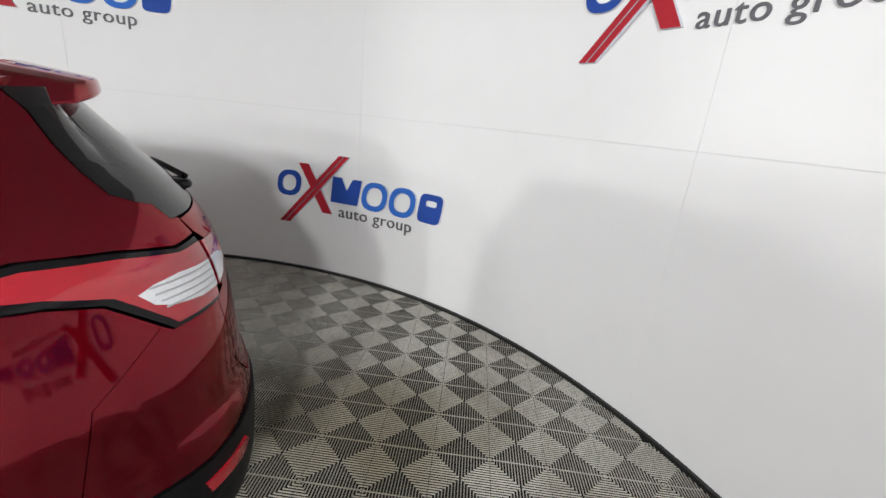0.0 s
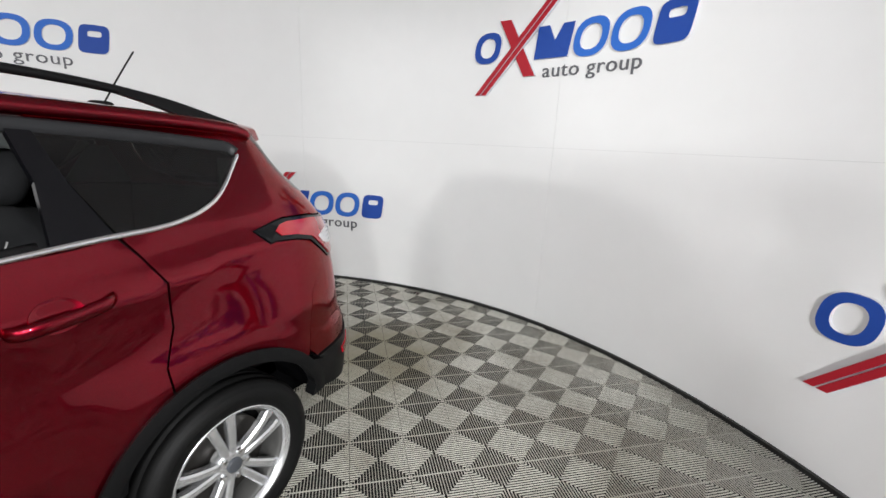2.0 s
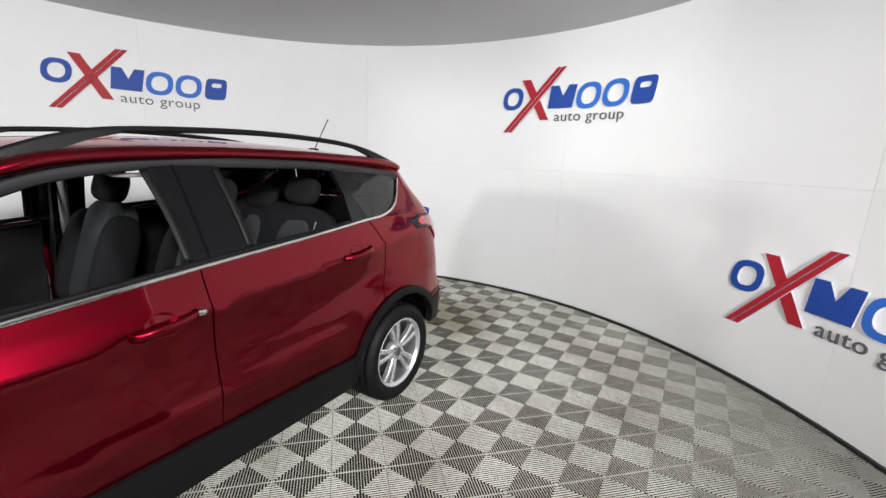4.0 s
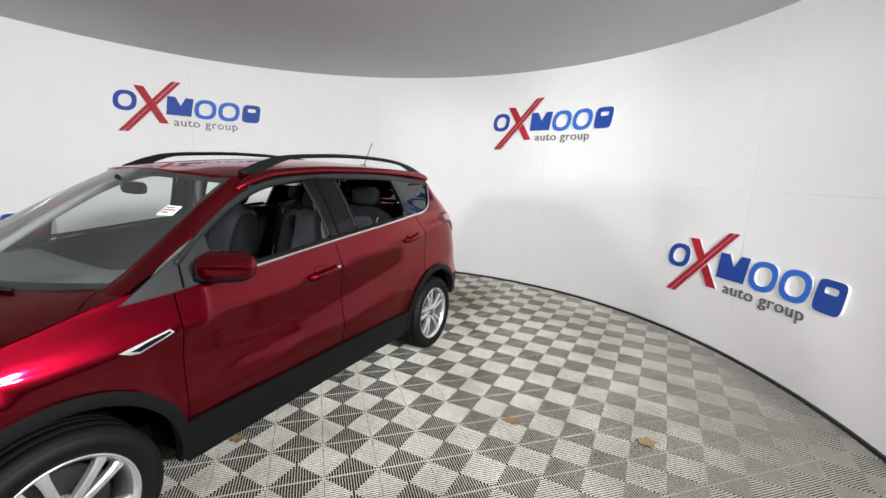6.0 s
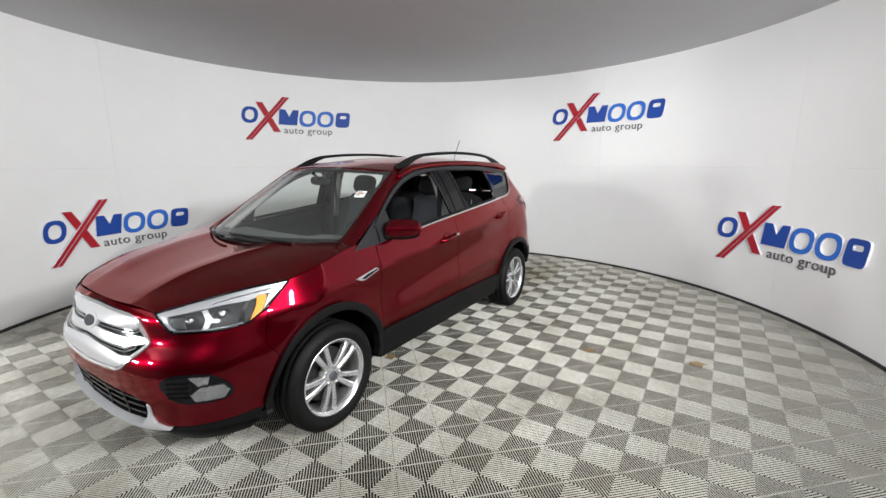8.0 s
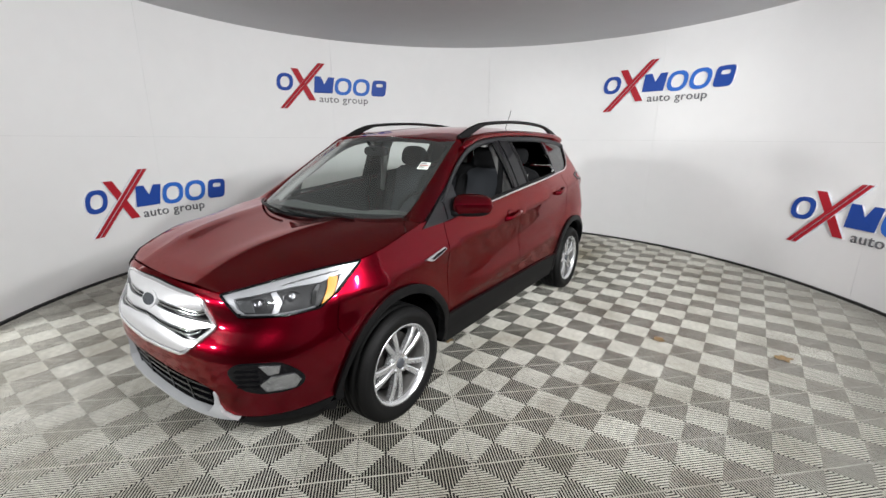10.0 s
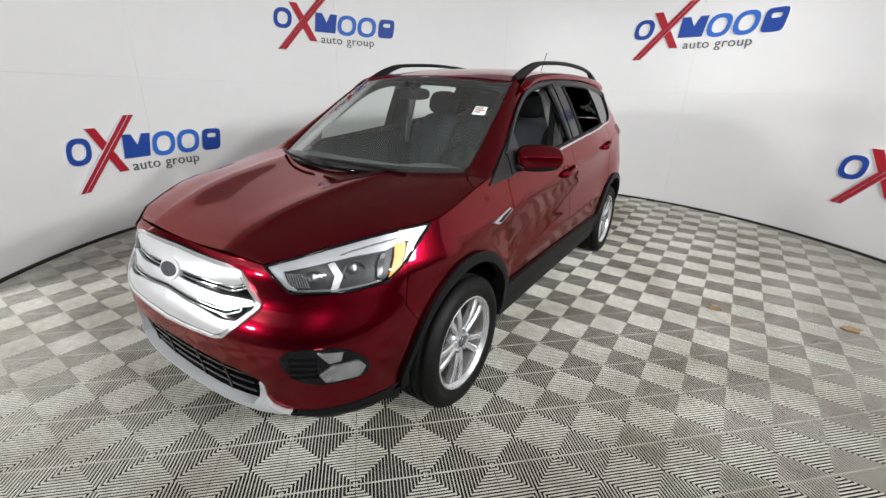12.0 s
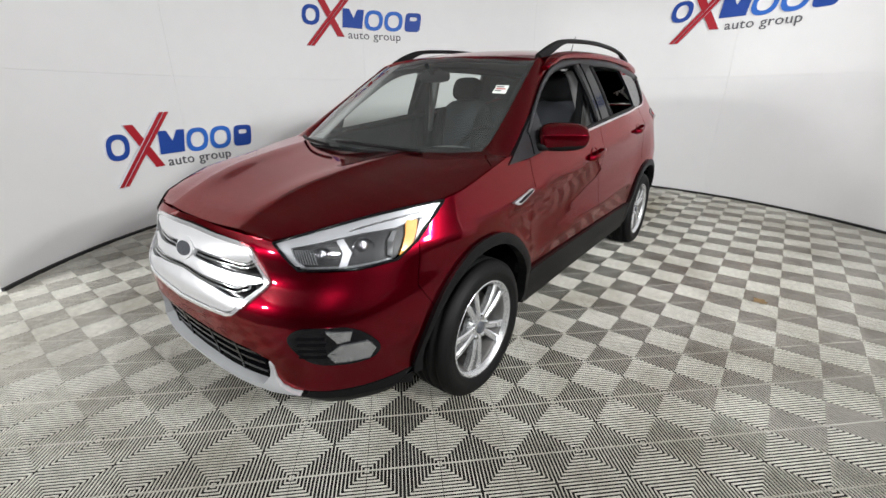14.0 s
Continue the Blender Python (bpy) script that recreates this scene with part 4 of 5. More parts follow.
rail = smooth_curve([(0.575, -0.36, 1.560), (0.580, -0.20, 1.622), (0.583, 0.0, 1.662), (0.583, 0.5, 1.690), (0.573, 1.0, 1.682), (0.555, 1.35, 1.645), (0.535, 1.66, 1.570)], 8)
tube("roof_rail", rail, 0.0145, M_CLAD, car, "black roof rail", pair=True, seg=10, flat=(1.1, 0.95))
for y0, y1 in ((-0.35, -0.02), (1.25, 1.65)):
    for sgn in (1, -1):
        bm = bmesh.new()
        n = 12
        top = [(y0 + (y1 - y0) * i / n, float(np.interp(y0 + (y1 - y0) * i / n, rail[:, 1], rail[:, 2]))) for i in range(n + 1)]
        vs = []
        for y, z in top:
            xr = float(np.interp(y, rail[:, 1], rail[:, 0]))
            k = (y - y0) / (y1 - y0)
            k = k if y0 < 0 else 1 - k
            zr = max(roof_xyz(xr, y)[2] - 0.012, z - 0.012 - 0.045 * (1 - k))
            zt = max(z, zr + 0.003)
            vs.append([bm.verts.new((sgn * (xr + dx), y, zz)) for dx, zz in ((-0.016, zr), (0.02, zr), (0.016, zt), (-0.014, zt))])
        for a, b in zip(vs, vs[1:]):
            for k in range(4):
                bm.faces.new((a[k], a[(k + 1) % 4], b[(k + 1) % 4], b[k]))
        bm.faces.new(vs[0]), bm.faces.new(vs[-1])
        bmesh.ops.recalc_face_normals(bm, faces=bm.faces[:])
        part("rail_foot", bm, M_CLAD, car, "black roof rail foot")
tube("antenna", smooth_curve([(0.03, 1.40, 1.62), (0.03, 1.47, 1.74), (0.03, 1.545, 1.862)], 6), 0.0035, M_CLAD, car, "thin black roof antenna", seg=6)
part("antenna_base", blob(0.03, 1.40, 1.632, 0.022, 0.045, 0.018), M_CLAD, car, smooth=True)

# side glass area: frames in black, chrome line below
W = lambda y: s_y(y)
b_pillar = [(W(0.075), belt(0.07)), (W(0.30), belt(0.30)), (W(0.275), 1.54), (W(0.035), 1.545)]
panel("b_pillar_cover", b_pillar, body_xyz, M_GLOSS, car, "gloss black pillar cover", pair=True, out=0.002, thick=0.03)
panel("pillar_gap", [(W(0.135), belt(0.13)), (W(0.142), belt(0.14)), (W(0.120), 1.54), (W(0.113), 1.54)], body_xyz, M_DARK, car, pair=True, out=0.006, thick=0.01)
c_pillar = [(3.80, belt(0.95)), (3.948, 1.243), (3.885, 1.387), (3.845, 1.533), (3.795, 1.535), (3.815, 1.40)]
panel("c_pillar_cover", c_pillar, body_xyz, M_GLOSS, car, "gloss black pillar cover", pair=True, out=0.003, thick=0.02)
sail = [(W(-1.105), 1.054), (W(-0.90), 1.063), (W(-0.70), belt(-0.70)), (W(-0.70), 1.285), (W(-0.80), 1.233), (W(-0.88), 1.190), (W(-0.95), 1.147)]
panel("mirror_sail", sail, body_xyz, M_FRAME, car, "satin dark grey mirror mounting panel", pair=True, out=0.007, thick=0.02)
panel("sail_line", [(W(-0.865), belt(-0.86)), (W(-0.855), belt(-0.85)), (W(-0.845), 1.19), (W(-0.855), 1.185)], body_xyz, M_DARK, car, pair=True, out=0.009, thick=0.01)


def frame_path(pts, out=0.004, n=10):
    return [body_xyz(s_y(y), z, out) for y, z in smooth_curve(pts, n)]


top_line = ((-0.86, 1.165), (-0.70, 1.285), (-0.5, 1.405), (-0.27, 1.495), (0.04, 1.543), (0.3, 1.550), (0.74, 1.548), (1.0, 1.537), (1.30, 1.517), (1.50, 1.499), (1.575, 1.490), (1.605, 1.468))
tube("window_frame", frame_path(top_line), 0.018, M_FRAME, car, "black window frame", pair=True, seg=8, flat=(0.4, 1.25))
tube("window_frame", frame_path(((0.06, 1.19), (0.045, 1.35), (0.015, 1.52))), 0.015, M_CLAD, car, "black window frame", pair=True, seg=8, up=(1, 0, 0), flat=(1.1, 0.5))
tube("window_frame", frame_path(((0.315, 1.21), (0.30, 1.36), (0.28, 1.53))), 0.015, M_CLAD, car, "black window frame", pair=True, seg=8, up=(1, 0, 0), flat=(1.1, 0.5))
tube("window_seal", frame_path(((-0.80, 1.095), (-0.3, 1.140), (0.1, 1.178), (0.5, 1.215), (0.93, 1.248))), 0.012, M_CLAD, car, "black rubber window seal", pair=True, seg=8)
chrome = ((-0.66, 1.088), (-0.3, 1.124), (0.1, 1.163), (0.5, 1.199), (1.0, 1.240), (1.21, 1.252), (1.31, 1.268), (1.375, 1.288), (1.435, 1.316), (1.495, 1.36), (1.555, 1.413), (1.61, 1.462))
tube("chrome_strip", frame_path(chrome, 0.008), 0.0085, M_CHROME, car, "bright chrome strip below the windows", pair=True, seg=8, flat=(0.8, 1.2))
q_glass = [(3.952, 1.250), (4.06, 1.258)] + [(s - 0.003, z + 0.004) for s, z in QG_LOW[2:]] + QG_TOP + [(3.888, 1.387)]
panel("quarter_glass", q_glass, body_xyz, M_TINT, car, "dark tinted quarter window", pair=True, out=-0.002, thick=0.004)

# tail: gate, glass, spoiler, lamps, bumper
R0 = float(_slen[-1])
gate = [(R0, 0.705), (5.187, 0.682), (5.062, 0.803), (5.079, 0.843), (5.036, 0.982), (5.034, 1.012), (5.10, 1.03), (5.10, 1.175), (5.06, 1.203), (5.04, 1.243), (5.145, 1.243), (R0, 1.240)]
panel("tailgate", gate, body_xyz, M_PAINT, car, both=True)
panel("rear_window", [(a + 0.006, b) for a, b in GLASS_EDGE[:-1]] + [(4.75, 1.552), (R0, 1.552), (R0, 1.245), (5.145, 1.248)], body_xyz, M_TINT, car, "dark tinted rear window", both=True, step=0.06, out=-0.001, thick=0.006)


def spoiler():
    """A wedge over the rear window, its cheeks flush with the pillars."""
    top_f = smooth_curve([(-0.20, 1.712, 1.612), (0.0, 1.718, 1.614), (0.25, 1.70, 1.609), (0.42, 1.672, 1.597), (0.522, 1.645, 1.580)], 5)[5:]
    top_r = smooth_curve([(-0.18, 1.882, 1.588), (0.0, 1.885, 1.589), (0.22, 1.875, 1.585), (0.36, 1.852, 1.576), (0.435, 1.818, 1.565)], 5)[5:]
    low_r = smooth_curve([(-0.18, 1.888, 1.548), (0.0, 1.892, 1.549), (0.23, 1.882, 1.543), (0.38, 1.858, 1.531), (0.462, 1.820, 1.516)], 5)[5:]
    low_f = smooth_curve([(-0.2, 1.80, 1.535), (0.0, 1.80, 1.535), (0.28, 1.785, 1.528), (0.46, 1.755, 1.515), (0.566, 1.708, 1.503)], 5)[5:]
    lines = [np.vstack([l[:0:-1] * np.array([-1, 1, 1]), l]) for l in (top_f, top_r, low_r, low_f)]
    bm = bmesh.new()
    vs = [[bm.verts.new(p) for p in l] for l in lines]
    for a, b in zip(vs, vs[1:] + vs[:1]):
        for i in range(len(a) - 1):
            bm.faces.new((a[i], a[i + 1], b[i + 1], b[i]))
    bm.faces.new([l[0] for l in vs]), bm.faces.new([l[-1] for l in vs])
    bmesh.ops.recalc_face_normals(bm, faces=bm.faces[:])
    bm.normal_update()
    sharp = [ed for ed in bm.edges if ed.calc_face_angle(0) > 0.5]
    bmesh.ops.bevel(bm, geom=sharp, offset=0.010, segments=3, affect="EDGES", profile=0.5)
    return bm


part("roof_spoiler", spoiler(), M_PAINT, car, smooth=True)
tube("rear_wiper", [(0.02, 2.09, 1.23), (0.02, 2.11, 1.27), (-0.2, 2.06, 1.29), (-0.42, 2.01, 1.30)], 0.012, M_CLAD, car, "black rear wiper", seg=8)
part("wiper_pivot", blob(0.02, 2.08, 1.245, 0.05, 0.05, 0.022), M_GLOSS, car, smooth=True)
lamp = [(4.378, 1.195), (4.487, 1.212), (4.535, 1.220), (4.716, 1.212), (4.906, 1.190), (5.03, 1.196), (5.032, 1.12), (5.03, 1.014), (4.815, 1.010), (4.785, 1.034), (4.668, 1.116), (4.563, 1.141), (4.455, 1.150), (4.43, 1.146)]
panel("tail_lamp", lamp, body_xyz, M_GLOSS, car, "tail lamp in a gloss black frame", pair=True, out=0.004, thick=0.01, step=0.03)
lamp_r = [(4.47, 1.185), (4.50, 1.203), (4.545, 1.210), (4.716, 1.203), (4.90, 1.182), (5.020, 1.186), (5.022, 1.12), (5.018, 1.028), (4.825, 1.024), (4.80, 1.045), (4.685, 1.128), (4.57, 1.157), (4.49, 1.165)]
panel("red_lens", lamp_r, body_xyz, M_REDLENS, car, "glossy red lens", pair=True, out=0.010, thick=0.008, step=0.03)
lamp_w = [(4.735, 1.120), (4.78, 1.134), (4.86, 1.141), (5.016, 1.136), (5.02, 1.06), (4.93, 1.060), (4.82, 1.072), (4.77, 1.088)]
panel("reversing_lamp", lamp_w, body_xyz, M_WHITELENS, car, "clear reversing lamp", pair=True, out=0.013, thick=0.006, step=0.03)
for k in range(4):
    z0 = 1.072 + 0.018 * k
    panel("lamp_flute", [(4.80 - 0.012 * k, z0), (5.012, z0), (5.012, z0 + 0.004), (4.80 - 0.012 * k, z0 + 0.004)], body_xyz, M_SILVER, car, pair=True, out=0.0145, thick=0.004, step=0.05)
panel("gate_lamp", [(5.044, 1.05), (5.10, 1.065), (5.19, 1.12), (5.17, 1.176), (5.042, 1.182)], body_xyz, M_REDLENS, car, "red lamp on the tailgate", pair=True, out=0.010, thick=0.01, step=0.03)
panel("gate_lamp_lens", [(5.046, 1.060), (5.10, 1.075), (5.165, 1.115), (5.10, 1.136), (5.044, 1.138)], body_xyz, M_WHITELENS, car, "clear lamp on the tailgate", pair=True, out=0.013, thick=0.01, step=0.03)
rb = [(R0, 0.61), (5.10, 0.632), (4.85, 0.605), (4.60, 0.612), (4.5555, 0.66), (4.6095, 0.8985), (4.7225, 0.9835), (4.780, 1.0255), (4.812, 1.007), (5.028, 1.008), (5.030, 0.982), (5.073, 0.843), (5.056, 0.803), (5.18, 0.677), (R0, 0.70)]
panel("rear_bumper", rb, body_xyz, M_PAINT, car, both=True)
rbl = [(R0, 0.33), (5.0, 0.34), (4.75, 0.40), (S(1.80), 0.43), (S(1.80), 0.575), (4.602, 0.606), (4.85, 0.600), (5.10, 0.627), (R0, 0.605)]
panel("rear_valance", rbl, body_xyz, M_CLAD, car, "black plastic lower rear bumper", both=True, out=0.008, thick=0.05)
panel("rear_reflector", [(4.815, 0.545), (4.99, 0.556), (5.01, 0.53), (4.964, 0.505), (4.83, 0.505)], body_xyz, M_REDLENS, car, "red bumper reflector", pair=True, out=0.016, thick=0.01, step=0.04)

# head lamps
HT = [(0.514, 0.880), (0.572, 0.846), (0.638, 0.798), (0.867, 0.798), (1.019, 0.813), (1.115, 0.866), (1.258, 0.974), (1.267, 0.982), (1.19, 0.979), (1.086, 0.970), (0.95, 0.952), (0.829, 0.935), (0.648, 0.909)]
panel("head_lamp", HT, body_xyz, M_LAMPBACK, car, "head lamp with dark grey housing and silver strip", pair=True, out=-0.02, thick=0.01, step=0.03)
bright = [(0.522, 0.880), (0.648, 0.905), (0.829, 0.931), (0.95, 0.948), (1.086, 0.966), (1.19, 0.975), (1.262, 0.978), (1.19, 0.928), (1.145, 0.935), (1.05, 0.912), (0.92, 0.905), (0.80, 0.893), (0.66, 0.877), (0.60, 0.868), (0.625, 0.828), (0.66, 0.808), (0.625, 0.810), (0.572, 0.850)]
panel("lamp_reflector_strip", bright, body_xyz, M_STRIP, car, "bright silver lamp strip", pair=True, out=-0.004, thick=0.012, step=0.03)
amber = [(1.030, 0.824), (1.060, 0.834), (1.092, 0.856), (1.118, 0.886), (1.135, 0.915), (1.140, 0.930), (1.120, 0.928), (1.100, 0.932), (1.090, 0.918), (1.078, 0.890), (1.056, 0.860)]
panel("turn_lamp", amber, body_xyz, M_AMBER, car, "amber turn signal lens", pair=True, out=-0.003, thick=0.01, step=0.03)
inner_l = [(1.105, 0.865), (1.125, 0.880), (1.20, 0.935), (1.15, 0.928)]
panel("lamp_corner", inner_l, body_xyz, M_WHITELENS, car, pair=True, out=-0.002, thick=0.01, step=0.03)
for sgn in (1, -1):
    for s0, z0, r in ((0.735, 0.838, 0.034), (0.905, 0.855, 0.038)):
        p = body_xyz(s0, z0, -0.012)
        q = body_xyz(s0, z0, 0.05)
        bm = lathe([(0.0, r), (-0.006, r * 1.1), (-0.012, r), (-0.014, r * 0.72), (-0.006, r * 0.45), (0.0, 0.002)], 28)
        d = Vector(q - p).normalized()
        mt = Matrix.Translation(Vector(p)) @ d.to_track_quat("X", "Z").to_matrix().to_4x4()
        bm.transform(mt)
        if sgn < 0:
            bm.transform(Matrix.Diagonal((-1, 1, 1, 1)))
            bmesh.ops.reverse_faces(bm, faces=bm.faces[:])
        part("lamp_bowl", bm, M_BOWL, car, "smoked lamp bowl", smooth=True)
panel("lamp_divider", [(0.80, 0.806), (0.83, 0.808), (0.855, 0.85), (0.83, 0.893), (0.80, 0.888), (0.822, 0.85)], body_xyz, M_STRIP, car, pair=True, out=-0.004, thick=0.01, step=0.03)
for ob in panel("head_lamp_cover", HT, body_xyz, M_LENS, car, "clear head lamp cover", pair=True, out=0.004, thick=0.003, step=0.03):
    ob.visible_shadow = False
hl_edge = [body_xyz(s, z, 0.003) for s, z in HT + HT[:1]]
for k in range(7):  # fine bright lines in the silver strip
    s0 = 0.86 + 0.045 * k
    z0 = float(np.interp(s0, (0.829, 0.95, 1.086, 1.19), (0.931, 0.948, 0.966, 0.975))) - 0.012
    panel("lamp_flute", [(s0, z0 - 0.014), (s0 + 0.075, z0 + 0.001), (s0 + 0.075, z0 + 0.004), (s0, z0 - 0.010)], body_xyz, M_CHROME, car, pair=True, out=-0.0015, thick=0.004, step=0.05)
for k in range(8):  # comb at the inner end
    s0 = 0.622 + 0.011 * k
    panel("lamp_comb", [(s0 + 0.012, 0.815), (s0 + 0.017, 0.815), (s0 - 0.003, 0.862), (s0 - 0.008, 0.862)], body_xyz, M_FOGB, car, pair=True, out=-0.008, thick=0.01, step=0.05)
panel("lamp_trim", [(0.64, 0.802), (0.80, 0.801), (0.867, 0.802), (1.0, 0.814), (1.0, 0.820), (0.86, 0.809), (0.645, 0.809)], body_xyz, M_FOGB, car, pair=True, out=-0.006, thick=0.01, step=0.05)
panel("lamp_divider", [(1.002, 0.822), (1.018, 0.868), (1.05, 0.904), (1.03, 0.904), (1.0, 0.875), (0.985, 0.83)], body_xyz, M_CHROME, car, pair=True, out=-0.004, thick=0.01, step=0.04)
tube("head_lamp_seal", hl_edge, 0.005, M_GLOSS, car, pair=True, seg=6)

# handles, vent, mirrors
for y, z in ((-0.06, 0.992), (0.95, 1.081)):
    for sgn in (False, True):
        path = [body_xyz(s_y(y + d), z + 0.012 * d / 0.1, o) for d, o in ((-0.115, -0.004), (-0.095, 0.022), (-0.05, 0.033), (0.02, 0.034), (0.075, 0.026), (0.10, -0.004))]
        part("door_handle", tube_mesh("door_handle", smooth_curve(path, 4), 0.017, seg=10, flat=(0.7, 1.1), mirror=sgn), M_PAINT, car)
        sc, zc_ = s_y(y - 0.02), z
        cup = [(sc + 0.056 * math.cos(t), zc_ + 0.044 * math.sin(t)) for t in np.linspace(0, 2 * math.pi, 25)[:-1]]
        dish = lambda s, zz_, o=0, sc=sc, zc_=zc_: body_xyz(s, zz_, o + 0.009 * (((s - sc) / 0.056) ** 2 + ((zz_ - zc_) / 0.044) ** 2))
        part("handle_cup", panel_mesh("handle_cup", cup, dish, out=-0.006, thick=0.004, mirror=sgn, step=0.012), M_PAINT, car)
        if y < 0:
            p = body_xyz(s_y(y + 0.115), z + 0.013, 0.012)
            part("lock_barrel", blob(-p[0] if sgn else p[0], p[1], p[2], 0.012, 0.018, 0.012), M_CHROME, car, "small chrome lock", smooth=True)
vent = [(1.70, 0.893), (1.735, 0.876), (1.768, 0.870), (1.85, 0.896), (1.905, 0.914), (1.888, 0.928), (1.80, 0.912)]
panel("side_vent", vent, body_xyz, M_STRIP, car, "chrome side vent", pair=True, out=0.012, thick=0.014, step=0.03)
vent2 = [(1.738, 0.8885), (1.770, 0.8785), (1.85, 0.9025), (1.894, 0.9165), (1.884, 0.9225), (1.802, 0.9065)]
panel("vent_insert", vent2, body_xyz, M_GLOSS, car, pair=True, out=0.015, thick=0.006, step=0.03)


def mirror_shell(sgn):
    """A wedge with a crease along its front, swept from its foot to its tip."""
    a, b = np.array([0.818, -0.785]), np.array([1.026, -0.640])
    ax = (b - a) / np.linalg.norm(b - a)
    fw = np.array([ax[1], -ax[0]])
    prof = smooth_curve([(0.060, 0.006), (0.057, 0.014), (0.030, 0.040), (-0.01, 0.055), (-0.05, 0.050), (-0.062, 0.038), (-0.062, -0.045), (-0.05, -0.058), (0.0, -0.062), (0.038, -0.052), (0.056, -0.020)], 3, True)
    bm = bmesh.new()
    rows = []
    for k in np.linspace(0, 1, 25):
        q = abs(2 * k - 1)
        f = max((1 - q ** 4.5) ** (1 / 2.6), 0.02)
        h = f * (1.0 + 0.10 * math.sin(math.pi * k) - 0.10 * k)
        c = a + (b - a) * k
        row = []
        for v, z in prof:
            xy = c + fw * (v * f ** 0.6)
            row.append(bm.verts.new((sgn * xy[0], xy[1], 1.153 + z * h * 1.13)))
        rows.append(row)
    n = len(prof)
    for p, q in zip(rows, rows[1:]):
        for k in range(n):
            bm.faces.new((p[k], p[(k + 1) % n], q[(k + 1) % n], q[k]))
    bm.faces.new(rows[0]), bm.faces.new(rows[-1])
    bmesh.ops.recalc_face_normals(bm, faces=bm.faces[:])
    return bm, a, b, fw


for sgn in (1, -1):
    bm, a, b, fw = mirror_shell(sgn)
    low = bm.copy()
    cut = dict(plane_co=(sgn * 0.92, -0.72, 1.104), plane_no=(sgn * -0.10, 0.05, 1))
    bmesh.ops.bisect_plane(bm, geom=bm.verts[:] + bm.edges[:] + bm.faces[:], clear_inner=True, **cut)
    bmesh.ops.bisect_plane(low, geom=low.verts[:] + low.edges[:] + low.faces[:], clear_outer=True, **cut)
    mirror = part("wing_mirror", bm, M_PAINT, car, "red wing mirror with black foot", smooth=True)
    part("mirror_base", low, M_CLAD, mirror, smooth=True)
    part("mirror_arm", blob(sgn * 0.815, -0.765, 1.105, 0.065, 0.05, 0.024), M_CLAD, mirror, smooth=True)
    mid = (a + b) / 2 - fw * 0.0635
    turn = math.degrees(math.atan2(b[1] - a[1], b[0] - a[0])) * sgn
    mg = bmesh.new()
    bmesh.ops.create_circle(mg, cap_ends=True, segments=28, radius=1, matrix=Matrix.Translation((sgn * mid[0], mid[1], 1.147)) @ Matrix.Rotation(radians(turn), 4, "Z") @ Matrix.Rotation(radians(90), 4, "X") @ Matrix.Diagonal((0.094, 0.048, 1, 1)))
    part("mirror_glass", mg, M_CHROME, mirror)

# wheels


